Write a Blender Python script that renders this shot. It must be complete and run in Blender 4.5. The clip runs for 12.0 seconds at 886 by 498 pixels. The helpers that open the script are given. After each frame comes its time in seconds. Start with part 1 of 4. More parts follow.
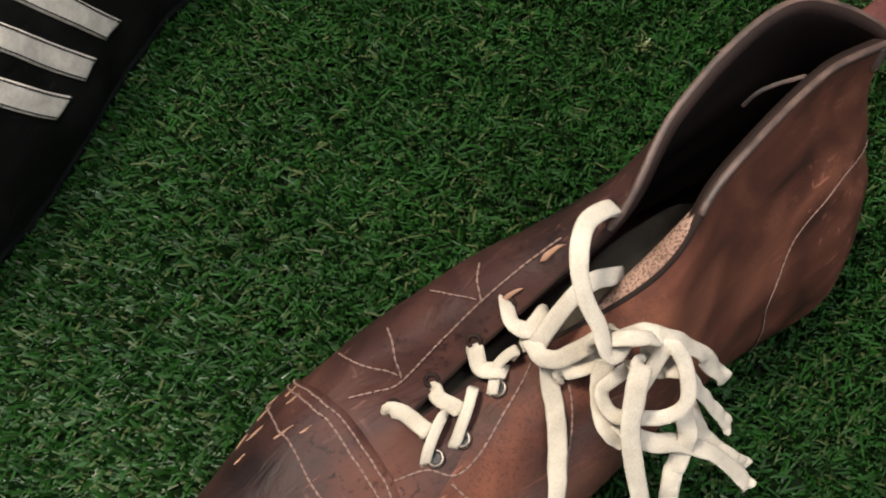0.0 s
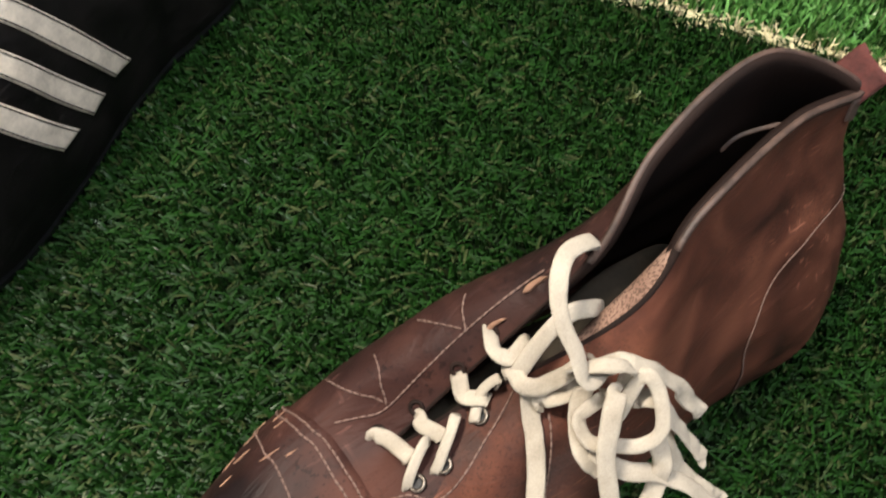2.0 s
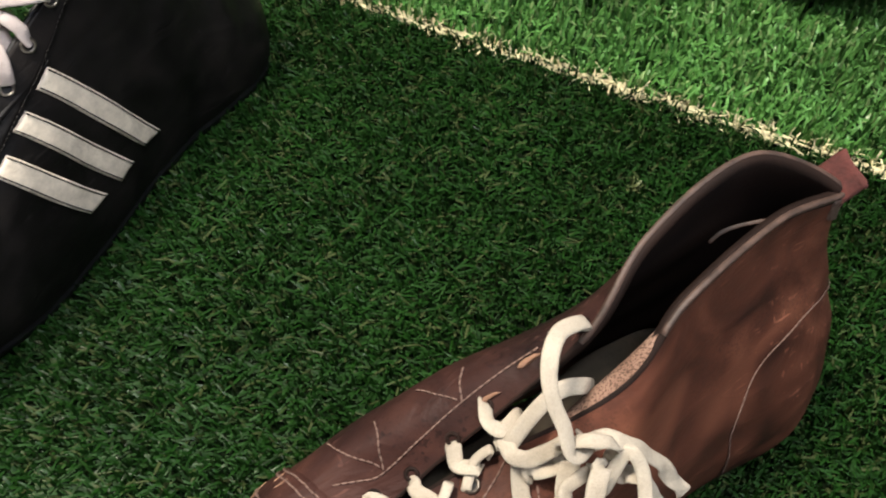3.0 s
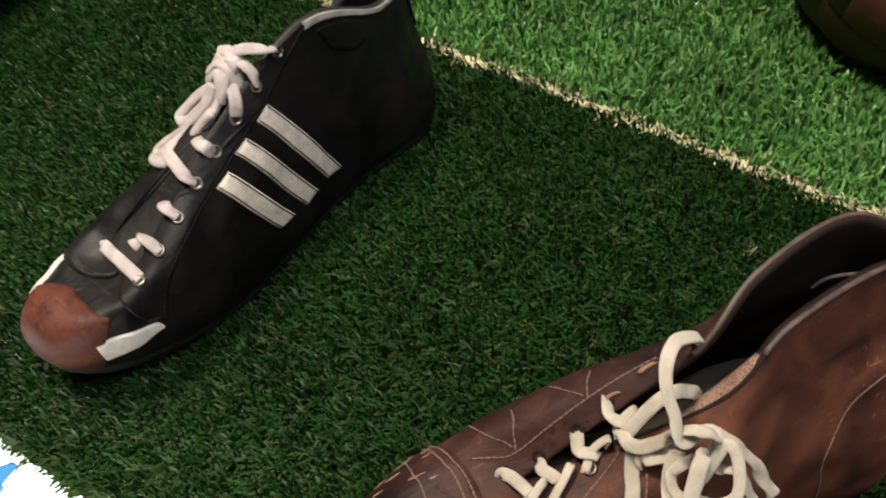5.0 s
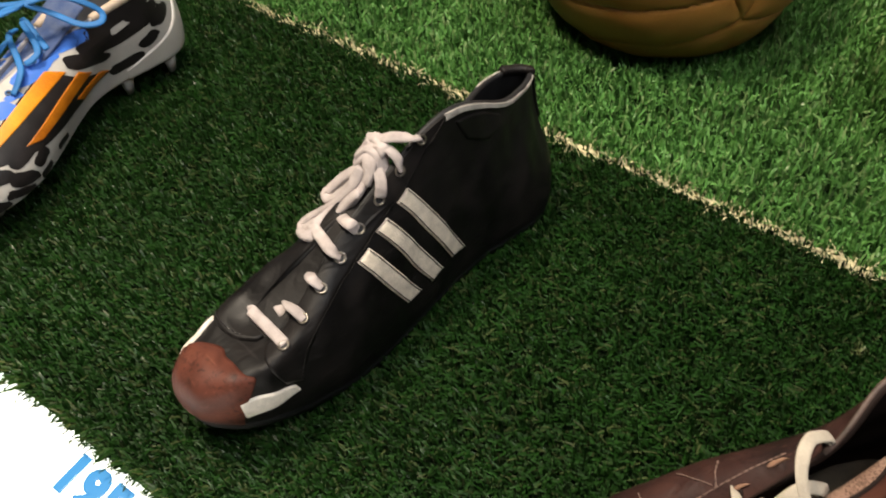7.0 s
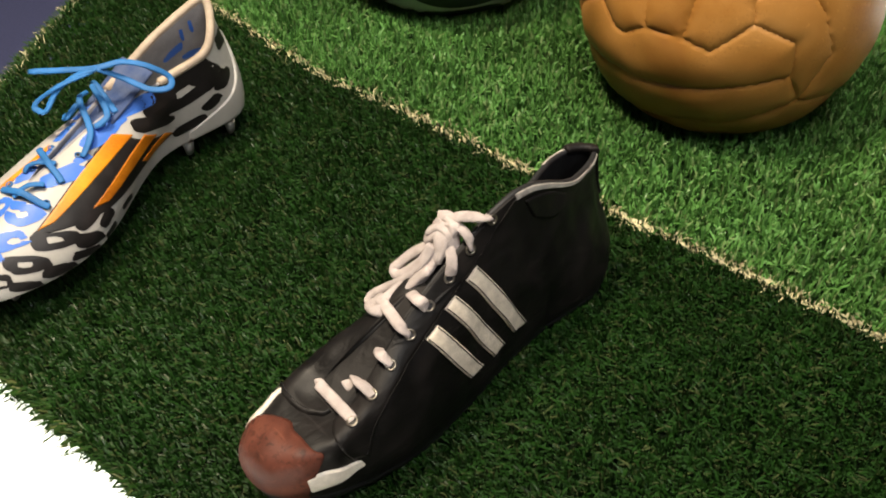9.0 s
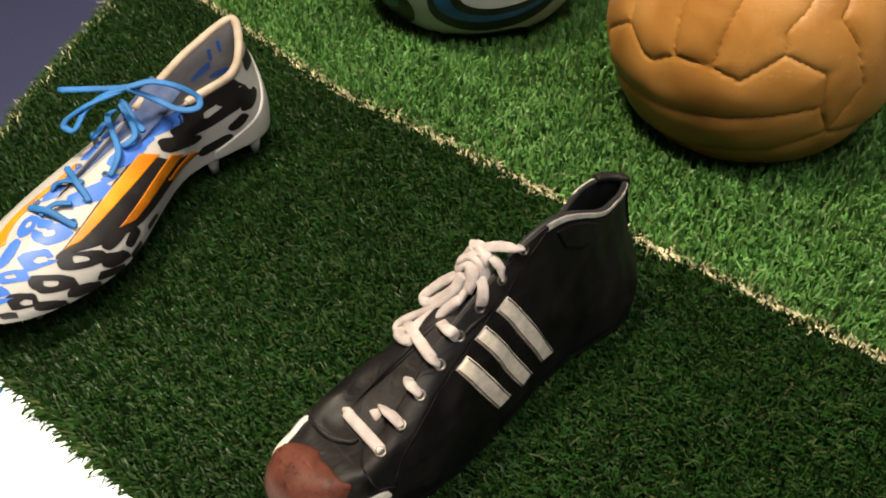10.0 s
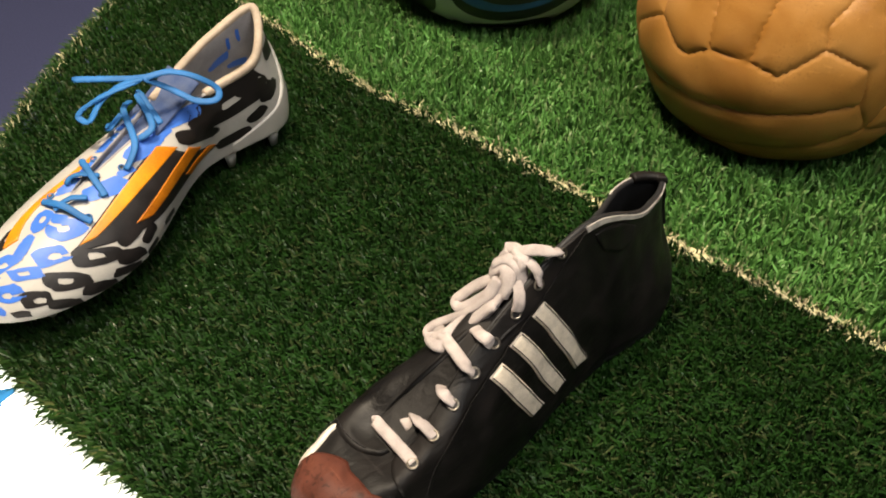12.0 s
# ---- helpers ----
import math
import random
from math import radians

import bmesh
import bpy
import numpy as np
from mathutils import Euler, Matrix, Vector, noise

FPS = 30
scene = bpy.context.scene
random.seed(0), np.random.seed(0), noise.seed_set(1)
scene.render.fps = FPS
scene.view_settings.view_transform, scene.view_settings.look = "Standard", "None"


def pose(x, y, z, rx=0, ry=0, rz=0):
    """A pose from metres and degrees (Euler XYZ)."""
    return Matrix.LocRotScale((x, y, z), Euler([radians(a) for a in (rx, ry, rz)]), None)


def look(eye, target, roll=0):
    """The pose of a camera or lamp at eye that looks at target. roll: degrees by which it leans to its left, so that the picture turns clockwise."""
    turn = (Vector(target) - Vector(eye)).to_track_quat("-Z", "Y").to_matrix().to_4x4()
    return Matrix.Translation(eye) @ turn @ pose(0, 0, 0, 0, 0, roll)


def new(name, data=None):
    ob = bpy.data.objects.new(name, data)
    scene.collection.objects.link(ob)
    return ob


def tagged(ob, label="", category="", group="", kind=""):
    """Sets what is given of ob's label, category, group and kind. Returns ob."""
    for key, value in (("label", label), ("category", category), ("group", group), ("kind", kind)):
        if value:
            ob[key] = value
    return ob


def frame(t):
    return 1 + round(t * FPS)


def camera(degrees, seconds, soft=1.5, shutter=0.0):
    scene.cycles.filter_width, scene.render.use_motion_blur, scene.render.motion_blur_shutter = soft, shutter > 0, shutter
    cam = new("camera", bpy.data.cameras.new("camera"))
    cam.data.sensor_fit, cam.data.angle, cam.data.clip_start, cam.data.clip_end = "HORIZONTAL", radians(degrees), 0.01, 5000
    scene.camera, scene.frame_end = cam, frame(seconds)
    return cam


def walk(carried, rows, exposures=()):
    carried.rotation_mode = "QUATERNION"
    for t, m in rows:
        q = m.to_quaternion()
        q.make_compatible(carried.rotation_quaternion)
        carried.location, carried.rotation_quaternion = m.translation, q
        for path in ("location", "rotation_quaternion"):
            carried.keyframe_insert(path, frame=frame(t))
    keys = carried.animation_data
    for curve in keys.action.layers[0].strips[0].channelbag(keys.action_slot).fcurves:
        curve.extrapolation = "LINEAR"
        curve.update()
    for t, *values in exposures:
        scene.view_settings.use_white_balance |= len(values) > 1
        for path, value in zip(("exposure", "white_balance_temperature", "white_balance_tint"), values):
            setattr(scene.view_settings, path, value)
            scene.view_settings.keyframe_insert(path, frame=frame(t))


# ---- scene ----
cam = camera(52.6, 12.0, soft=1.9, shutter=0.5)
PATH = [
    (0, (0.019, 0.009, 0.329), (0.011, 0.884, -1.47), 1.1),
    (0.5, (0.017, 0.006, 0.329), (-0.003, 0.881, -1.469), 0.9),
    (1, (0.017, 0.002, 0.331), (-0.007, 0.887, -1.463), 1.1),
    (1.5, (0.019, 0.0, 0.333), (0.001, 0.933, -1.436), 1.9),
    (2, (0.023, -0.002, 0.334), (0.01, 0.984, -1.406), 2.5),
    (2.5, (0.026, -0.004, 0.344), (0.017, 1.099, -1.324), 3.7),
    (3, (0.025, -0.01, 0.349), (-0.02, 1.113, -1.306), 3.8),
    (3.2, (0.024, -0.012, 0.349), (-0.049, 1.113, -1.302), 3.1),
    (4.8, (0.019, -0.061, 0.381), (-0.267, 1.139, -1.194), -0.3),
    (5, (0.018, -0.067, 0.386), (-0.289, 1.155, -1.167), -0.2),
    (5.5, (0.014, -0.077, 0.396), (-0.35, 1.17, -1.125), -0.8),
    (6, (0.006, -0.083, 0.402), (-0.4, 1.179, -1.095), -1.3),
    (6.5, (-0.001, -0.085, 0.407), (-0.436, 1.189, -1.073), -1.4),
    (7, (-0.012, -0.088, 0.412), (-0.473, 1.203, -1.044), -1.1),
    (8.8, (-0.04, -0.088, 0.427), (-0.55, 1.253, -0.967), -0.4),
    (9, (-0.043, -0.088, 0.428), (-0.554, 1.258, -0.961), -0.2),
    (9.5, (-0.05, -0.087, 0.431), (-0.573, 1.268, -0.945), 0.2),
    (10, (-0.058, -0.085, 0.432), (-0.59, 1.274, -0.936), 0.5),
    (10.5, (-0.065, -0.083, 0.432), (-0.603, 1.276, -0.934), 0.6),
    (11, (-0.072, -0.081, 0.43), (-0.614, 1.274, -0.937), 0.7),
    (11.5, (-0.078, -0.079, 0.427), (-0.614, 1.269, -0.949), 0.9),
    (12, (-0.081, -0.073, 0.424), (-0.607, 1.267, -0.965), 1.0),
]
walk(cam, [(t, look(eye, target, roll)) for t, eye, target, roll in PATH],
     [(0, 0.06, 6100, 10), (2.5, 0.02, 6200, 10), (3.5, -0.02, 6200, 10), (5.5, -0.38, 6500, 10), (7, -0.31, 6700, 10), (9.5, -0.22, 7000, 10), (12, -0.21, 7100, 10)])

# ---- world and lamps ----
world = bpy.data.worlds.new("exhibition_room")
scene.world = world
world.use_nodes = True
world.node_tree.nodes["Background"].inputs[0].default_value = (0.75, 0.85, 1.0, 1)
world.node_tree.nodes["Background"].inputs[1].default_value = 0.15


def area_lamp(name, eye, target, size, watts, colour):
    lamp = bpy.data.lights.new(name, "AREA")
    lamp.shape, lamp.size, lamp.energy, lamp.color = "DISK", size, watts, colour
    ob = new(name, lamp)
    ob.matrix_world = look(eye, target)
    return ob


area_lamp("ceiling_spot_lamp", (-0.68, 0.20, 1.88), (-0.1, 0.35, 0), 0.36, 74, (1.0, 0.87, 0.70))
area_lamp("ceiling_panel_lamp", (0.30, -0.12, 2.08), (0.0, 0.3, 0), 0.8, 38, (1.0, 0.95, 0.90))
# Unseen fill lamp, added to lift dark sides; heel sheen suggests light from there.
area_lamp("far_fill_lamp", (1.75, -0.35, 2.3), (0.1, 0.3, 0), 0.6, 20, (0.82, 0.90, 1.0))


# ---- materials ----
def material(name, colour, rough=0.5, metal=0.0, vary=0.25, scale=60.0, bump=0.2, fine=900.0, random_by="", sheen=0.0, spec=0.5, colour2=None):
    """A surface with broad stains, fine grain and a fine relief."""
    mat = bpy.data.materials.new(name)
    mat.use_nodes = True
    nodes, links = mat.node_tree.nodes, mat.node_tree.links
    bsdf = nodes["Principled BSDF"]
    bsdf.inputs["Roughness"].default_value = rough
    bsdf.inputs["Metallic"].default_value = metal
    bsdf.inputs["Specular IOR Level"].default_value = spec
    bsdf.inputs["Sheen Weight"].default_value = sheen
    coord = nodes.new("ShaderNodeTexCoord")
    big = nodes.new("ShaderNodeTexNoise")
    big.inputs["Scale"].default_value, big.inputs["Detail"].default_value = scale, 6
    small = nodes.new("ShaderNodeTexNoise")
    small.inputs["Scale"].default_value, small.inputs["Detail"].default_value = fine, 3
    links.new(coord.outputs["Object"], big.inputs["Vector"])
    links.new(coord.outputs["Object"], small.inputs["Vector"])
    ramp = nodes.new("ShaderNodeValToRGB")
    dark = [c * (1 - vary) for c in colour]
    light = colour2 or [min(1, c * (1 + vary)) for c in colour]
    ramp.color_ramp.elements[0].position, ramp.color_ramp.elements[1].position = 0.32, 0.68
    ramp.color_ramp.elements[0].color, ramp.color_ramp.elements[1].color = (*dark, 1), (*light, 1)
    mix = nodes.new("ShaderNodeMath")
    mix.operation = "MULTIPLY_ADD"
    mix.inputs[1].default_value = 0.25
    links.new(small.outputs["Fac"], mix.inputs[0])
    scaled = nodes.new("ShaderNodeMath")
    scaled.operation = "MULTIPLY"
    scaled.inputs[1].default_value = 0.75
    links.new(big.outputs["Fac"], scaled.inputs[0])
    links.new(scaled.outputs[0], mix.inputs[2])
    links.new(mix.outputs[0], ramp.inputs["Fac"])
    last = ramp.outputs["Color"]
    if random_by:
        if random_by == "island":
            source = nodes.new("ShaderNodeNewGeometry").outputs["Random Per Island"]
        else:
            source = nodes.new("ShaderNodeObjectInfo").outputs["Random"]
        hsv = nodes.new("ShaderNodeHueSaturation")
        span = nodes.new("ShaderNodeMapRange")
        span.inputs["To Min"].default_value, span.inputs["To Max"].default_value = 0.45, 1.6
        links.new(source, span.inputs["Value"])
        links.new(span.outputs[0], hsv.inputs["Value"])
        links.new(last, hsv.inputs["Color"])
        last = hsv.outputs["Color"]
    links.new(last, bsdf.inputs["Base Color"])
    if bump:
        relief = nodes.new("ShaderNodeBump")
        relief.inputs["Strength"].default_value, relief.inputs["Distance"].default_value = bump, 0.0006
        links.new(small.outputs["Fac"], relief.inputs["Height"])
        links.new(relief.outputs["Normal"], bsdf.inputs["Normal"])
    return mat


def leather(name, dark, mid, light, rough, stain=22.0, speckle=0.6, scratch=0.35, crease=0.5, spec=0.4, specks_at=(560, 0.57, 0.45)):
    """Old leather: cloudy stains, dark specks in patches, pale fine scratches, creases and pores."""
    mat = bpy.data.materials.new(name)
    mat.use_nodes = True
    nodes, links = mat.node_tree.nodes, mat.node_tree.links
    bsdf = nodes["Principled BSDF"]
    bsdf.inputs["Specular IOR Level"].default_value = spec
    coord = nodes.new("ShaderNodeTexCoord")

    def cloud(scale, detail, stretch=None, warp=0.0):
        tex = nodes.new("ShaderNodeTexNoise")
        tex.inputs["Scale"].default_value, tex.inputs["Detail"].default_value = scale, detail
        tex.inputs["Distortion"].default_value = warp
        if stretch:
            turn = nodes.new("ShaderNodeMapping")
            turn.inputs["Scale"].default_value, turn.inputs["Rotation"].default_value = stretch[0], stretch[1]
            links.new(coord.outputs["Object"], turn.inputs["Vector"])
            links.new(turn.outputs[0], tex.inputs["Vector"])
        else:
            links.new(coord.outputs["Object"], tex.inputs["Vector"])
        return tex.outputs["Fac"]

    def span(value, low, high, to_low=0.0, to_high=1.0):
        node = nodes.new("ShaderNodeMapRange")
        for key, number in (("From Min", low), ("From Max", high), ("To Min", to_low), ("To Max", to_high)):
            node.inputs[key].default_value = number
        links.new(value, node.inputs["Value"])
        return node.outputs[0]

    def times(a, b):
        node = nodes.new("ShaderNodeMath")
        node.operation = "MULTIPLY"
        links.new(a, node.inputs[0])
        links.new(b, node.inputs[1])
        return node.outputs[0]

    def blend(fac, a, b):
        node = nodes.new("ShaderNodeMix")
        node.data_type = "RGBA"
        links.new(fac, node.inputs[0])
        for k, value in ((6, a), (7, b)):
            if isinstance(value, tuple):
                node.inputs[k].default_value = (*value, 1)
            else:
                links.new(value, node.inputs[k])
        return node.outputs[2]

    broad = cloud(stain, 7, None, 0.6)
    ramp = nodes.new("ShaderNodeValToRGB")
    ramp.color_ramp.elements[0].position, ramp.color_ramp.elements[1].position = 0.30, 0.72
    ramp.color_ramp.elements[0].color, ramp.color_ramp.elements[1].color = (*dark, 1), (*light, 1)
    ramp.color_ramp.elements.new(0.5).color = (*mid, 1)
    links.new(broad, ramp.inputs["Fac"])
    colour = ramp.outputs["Color"]
    size, low, gate = specks_at
    specks = times(span(cloud(size, 3), low, low + 0.07, 0.0, speckle), span(cloud(28, 3), gate, gate + 0.17))
    colour = blend(specks, colour, tuple(c * 0.35 for c in dark))
    lines_a = span(cloud(1.0, 3, ((28, 420, 300), (0.3, 0.2, 0.5)), 0.3), 0.63, 0.70, 0.0, scratch)
    lines_b = span(cloud(1.0, 3, ((380, 30, 260), (0.1, 0.5, -0.4)), 0.3), 0.65, 0.72, 0.0, scratch)
    patch = span(cloud(16, 2), 0.42, 0.6)
    colour = blend(times(lines_a, patch), colour, tuple(min(1, c * 2.2 + 0.02) for c in light))
    colour = blend(times(lines_b, patch), colour, tuple(min(1, c * 2.0 + 0.02) for c in light))
    links.new(colour, bsdf.inputs["Base Color"])
    links.new(span(broad, 0.3, 0.7, rough - 0.10, rough + 0.14), bsdf.inputs["Roughness"])
    pores = nodes.new("ShaderNodeBump")
    pores.inputs["Strength"].default_value, pores.inputs["Distance"].default_value = 0.25, 0.0005
    links.new(cloud(1100, 3), pores.inputs["Height"])
    folds = nodes.new("ShaderNodeBump")
    folds.inputs["Strength"].default_value, folds.inputs["Distance"].default_value = crease, 0.0022
    links.new(cloud(1.0, 4, ((26, 70, 60), (0.2, 0.1, 0.9)), 1.2), folds.inputs["Height"])
    links.new(pores.outputs["Normal"], folds.inputs["Normal"])
    links.new(folds.outputs["Normal"], bsdf.inputs["Normal"])
    return mat


M = {
    "backing": material("dark_turf_backing", (0.004, 0.008, 0.003), 1.0, spec=0.05, bump=0),
    "light_backing": material("green_turf_backing", (0.012, 0.035, 0.008), 1.0, spec=0.05, bump=0),
    "straw": material("pale_yellow_turf_edge", (0.44, 0.40, 0.24), 0.7, vary=0.3, random_by="island"),
    "pale_blade": material("faded_yellow_green_blade", (0.13, 0.16, 0.06), 0.5, vary=0.3),
    "brown": leather("worn_dark_brown_leather", (0.010, 0.006, 0.006), (0.034, 0.0150, 0.0125), (0.078, 0.032, 0.023), 0.56, 24, 0.7, 0.5, 0.7, 0.16),
    "brown_red": leather("worn_red_brown_leather", (0.020, 0.009, 0.007), (0.072, 0.024, 0.014), (0.140, 0.050, 0.027), 0.60, 34, 0.4, 0.8, 0.5, 0.22, (1000, 0.55, 0.45)),
    "rim_leather": material("rubbed_leather_edge", (0.055, 0.033, 0.025), 0.6, vary=0.7, scale=110),
    "tongue": leather("grey_brown_tongue_leather", (0.010, 0.008, 0.0055), (0.020, 0.016, 0.011), (0.034, 0.026, 0.018), 0.85, 60, 0.4, 0.2, 0.3, 0.2),
    "dark_metal": material("dull_dark_metal", (0.16, 0.14, 0.12), 0.45, metal=1.0),
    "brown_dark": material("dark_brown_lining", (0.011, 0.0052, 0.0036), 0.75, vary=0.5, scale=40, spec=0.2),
    "suede": material("raw_tan_leather_edge", (0.22, 0.12, 0.075), 0.8, vary=0.4, scale=150),
    "lace_cream": material("cream_cotton_lace", (0.385, 0.34, 0.275), 0.9, vary=0.28, scale=70, fine=1600, bump=0.5, spec=0.2),
    "flap": leather("speckled_raw_leather", (0.15, 0.085, 0.060), (0.25, 0.155, 0.115), (0.33, 0.22, 0.17), 0.85, 45, 0.75, 0.2, 0.3, 0.2, (1300, 0.50, 0.25)),
    "thread": material("pale_thread", (0.17, 0.11, 0.09), 0.8, spec=0.2),
    "black": leather("black_leather", (0.0035, 0.0032, 0.0032), (0.0062, 0.0055, 0.0053), (0.012, 0.0096, 0.0088), 0.50, 34, 0.3, 0.25, 0.45, 0.20),
    "black_lining": material("black_lining", (0.008, 0.008, 0.009), 0.6),
    "white_leather": material("off_white_leather", (0.63, 0.56, 0.46), 0.5, vary=0.22, scale=160, fine=700, bump=0.5),
    "white_gloss": material("glossy_off_white_leather", (0.70, 0.65, 0.57), 0.28, vary=0.2, scale=160, fine=700, bump=0.3),
    "old_white": material("dirty_white_binding", (0.40, 0.37, 0.33), 0.6, vary=0.5, scale=160),
    "toe_brown": leather("reddish_brown_toe_leather", (0.040, 0.012, 0.007), (0.088, 0.026, 0.016), (0.135, 0.042, 0.023), 0.55, 34, 0.7, 0.15, 0.35, 0.20, (420, 0.53, 0.42)),
    "lace_grey": material("greyish_white_cotton_lace", (0.41, 0.36, 0.345), 0.9, vary=0.3, scale=90, fine=1800, bump=0.6, spec=0.2),
    "metal": material("worn_eyelet_metal", (0.26, 0.235, 0.20), 0.4, metal=1.0),
    "tongue_print": material("blue_and_white_tongue_fabric", (0.015, 0.05, 0.17), 0.8, vary=0.15, scale=110, colour2=(0.08, 0.11, 0.20)),
    "collar_cream": material("cream_collar_padding", (0.40, 0.325, 0.25), 0.7, vary=0.3, scale=60),
    "white_boot": material("glossy_white_synthetic", (0.50, 0.48, 0.44), 0.3, vary=0.08, bump=0.08),
    "blue_lace": material("bright_blue_polyester_lace", (0.012, 0.135, 0.38), 0.65, vary=0.3, fine=1800, bump=0.4),
    "tan_ball": leather("tan_ochre_leather", (0.275, 0.115, 0.021), (0.35, 0.160, 0.034), (0.42, 0.205, 0.052), 0.45, 20, 0.25, 0.12, 0.12, 0.4),
    "dark_ball": leather("dark_brown_leather", (0.038, 0.013, 0.009), (0.066, 0.022, 0.014), (0.095, 0.034, 0.021), 0.45, 22, 0.5, 0.2, 0.25, 0.4),
    "ball_white": material("white_ball_skin", (0.62, 0.62, 0.60), 0.35, vary=0.05, bump=0.1),
    "blue_carpet": material("slate_blue_carpet", (0.046, 0.053, 0.125), 0.95, vary=0.2, scale=300, fine=1500, bump=0.5),
    "plinth": material("painted_plinth", (0.30, 0.30, 0.30), 0.7),
}


def blade_material(name, deep, main, tip, straw, rough):
    """Plastic grass: most blades green, some lighter, a few straw coloured; broad patches as the mat wears."""
    mat = bpy.data.materials.new(name)
    mat.use_nodes = True
    nodes, links = mat.node_tree.nodes, mat.node_tree.links
    bsdf = nodes["Principled BSDF"]
    bsdf.inputs["Roughness"].default_value = rough
    ramp = nodes.new("ShaderNodeValToRGB")
    ramp.color_ramp.elements[0].color, ramp.color_ramp.elements[1].color = (*deep, 1), (*straw, 1)
    for at, colour in ((0.45, main), (0.86, tip), (0.93, straw)):
        ramp.color_ramp.elements.new(at).color = (*colour, 1)
    geo = nodes.new("ShaderNodeNewGeometry")
    coord = nodes.new("ShaderNodeTexCoord")
    patch = nodes.new("ShaderNodeTexNoise")
    patch.inputs["Scale"].default_value, patch.inputs["Detail"].default_value = 9.0, 3
    links.new(coord.outputs["Object"], patch.inputs["Vector"])
    span = nodes.new("ShaderNodeMapRange")
    span.inputs["From Min"].default_value, span.inputs["From Max"].default_value = 0.3, 0.7
    span.inputs["To Min"].default_value, span.inputs["To Max"].default_value = 0.75, 1.25
    links.new(patch.outputs["Fac"], span.inputs["Value"])
    hsv = nodes.new("ShaderNodeHueSaturation")
    links.new(geo.outputs["Random Per Island"], ramp.inputs["Fac"])
    links.new(ramp.outputs["Color"], hsv.inputs["Color"])
    links.new(span.outputs[0], hsv.inputs["Value"])
    links.new(hsv.outputs["Color"], bsdf.inputs["Base Color"])
    bsdf.inputs["Specular IOR Level"].default_value = 0.17
    shine = nodes.new("ShaderNodeMath")
    shine.operation = "PINGPONG"
    shine.inputs[1].default_value = 0.031
    gloss = nodes.new("ShaderNodeMapRange")
    gloss.inputs["From Max"].default_value = 0.031
    gloss.inputs["To Min"].default_value, gloss.inputs["To Max"].default_value = rough - 0.16, rough + 0.2
    links.new(geo.outputs["Random Per Island"], shine.inputs[0])
    links.new(shine.outputs[0], gloss.inputs["Value"])
    links.new(gloss.outputs[0], bsdf.inputs["Roughness"])
    return mat


def glowing(name, colour, strength):
    mat = bpy.data.materials.new(name)
    mat.use_nodes = True
    bsdf = mat.node_tree.nodes["Principled BSDF"]
    bsdf.inputs["Base Color"].default_value = (*colour, 1)
    bsdf.inputs["Emission Color"].default_value = (*colour, 1)
    bsdf.inputs["Emission Strength"].default_value = strength
    bsdf.inputs["Roughness"].default_value = 0.3
    return mat


M["dark_grass"] = blade_material("dark_green_plastic_grass", (0.0050, 0.018, 0.0026), (0.0092, 0.037, 0.0052), (0.0145, 0.048, 0.0090), (0.042, 0.056, 0.020), 0.46)
# Panel glow through the edge blades is put into this lighter green.
M["fringe_grass"] = blade_material("glow_tinted_plastic_grass", (0.009, 0.031, 0.005), (0.017, 0.052, 0.009), (0.032, 0.066, 0.015), (0.075, 0.090, 0.030), 0.46)
M["light_grass"] = blade_material("bright_green_plastic_grass", (0.046, 0.125, 0.026), (0.080, 0.215, 0.048), (0.118, 0.275, 0.074), (0.17, 0.26, 0.10), 0.4)
M["skin"] = material("white_synthetic_skin", (0.42, 0.405, 0.375), 0.42, spec=0.35, vary=0.10, scale=35, bump=0.15, fine=500)
M["mark_black"] = material("black_animal_print", (0.013, 0.011, 0.011), 0.42, spec=0.3, vary=0.4, scale=90, bump=0.15, fine=500)
M["mark_blue"] = material("blue_animal_print", (0.040, 0.150, 0.56), 0.42, spec=0.3, vary=0.16, scale=60, bump=0.15, fine=500)
M["boot_lining"] = material("greyish_white_lining", (0.30, 0.29, 0.30), 0.8, vary=0.2, scale=80)
M["orange"] = material("orange_synthetic_stripe", (0.68, 0.20, 0.008), 0.35, vary=0.3, scale=40, bump=0.1, colour2=(0.80, 0.33, 0.012))
M["orange_dark"] = material("dark_orange_stripe", (0.42, 0.11, 0.006), 0.35, vary=0.4, scale=60, bump=0.1, colour2=(0.60, 0.20, 0.01))
M["ink_black"] = material("black_print", (0.012, 0.011, 0.012), 0.35, bump=0.1)
M["ink_blue"] = material("blue_print", (0.02, 0.10, 0.26), 0.3, vary=0.3, bump=0.1)
M["ink_teal"] = material("teal_print", (0.02, 0.16, 0.14), 0.3, vary=0.3, bump=0.1)
M["red_suede"] = material("worn_red_suede", (0.085, 0.021, 0.017), 0.85, vary=0.5, scale=120, bump=0.5)
M["lightbox"] = glowing("backlit_white_acrylic", (0.95, 0.95, 0.92), 2.6)
M["digit_blue"] = glowing("backlit_blue_print", (0.02, 0.19, 0.46), 0.20)


# ---- mesh helpers ----
def mesh_of(name, verts, faces, mat, parent=None, label="", smooth=True):
    data = bpy.data.meshes.new(name)
    data.from_pydata([tuple(v) for v in verts], [], faces)
    data.materials.append(mat)
    if smooth:
        data.shade_smooth()
    ob = new(name, data)
    if parent is not None:
        ob.parent = parent
    if label:
        tagged(ob, label)
    return ob


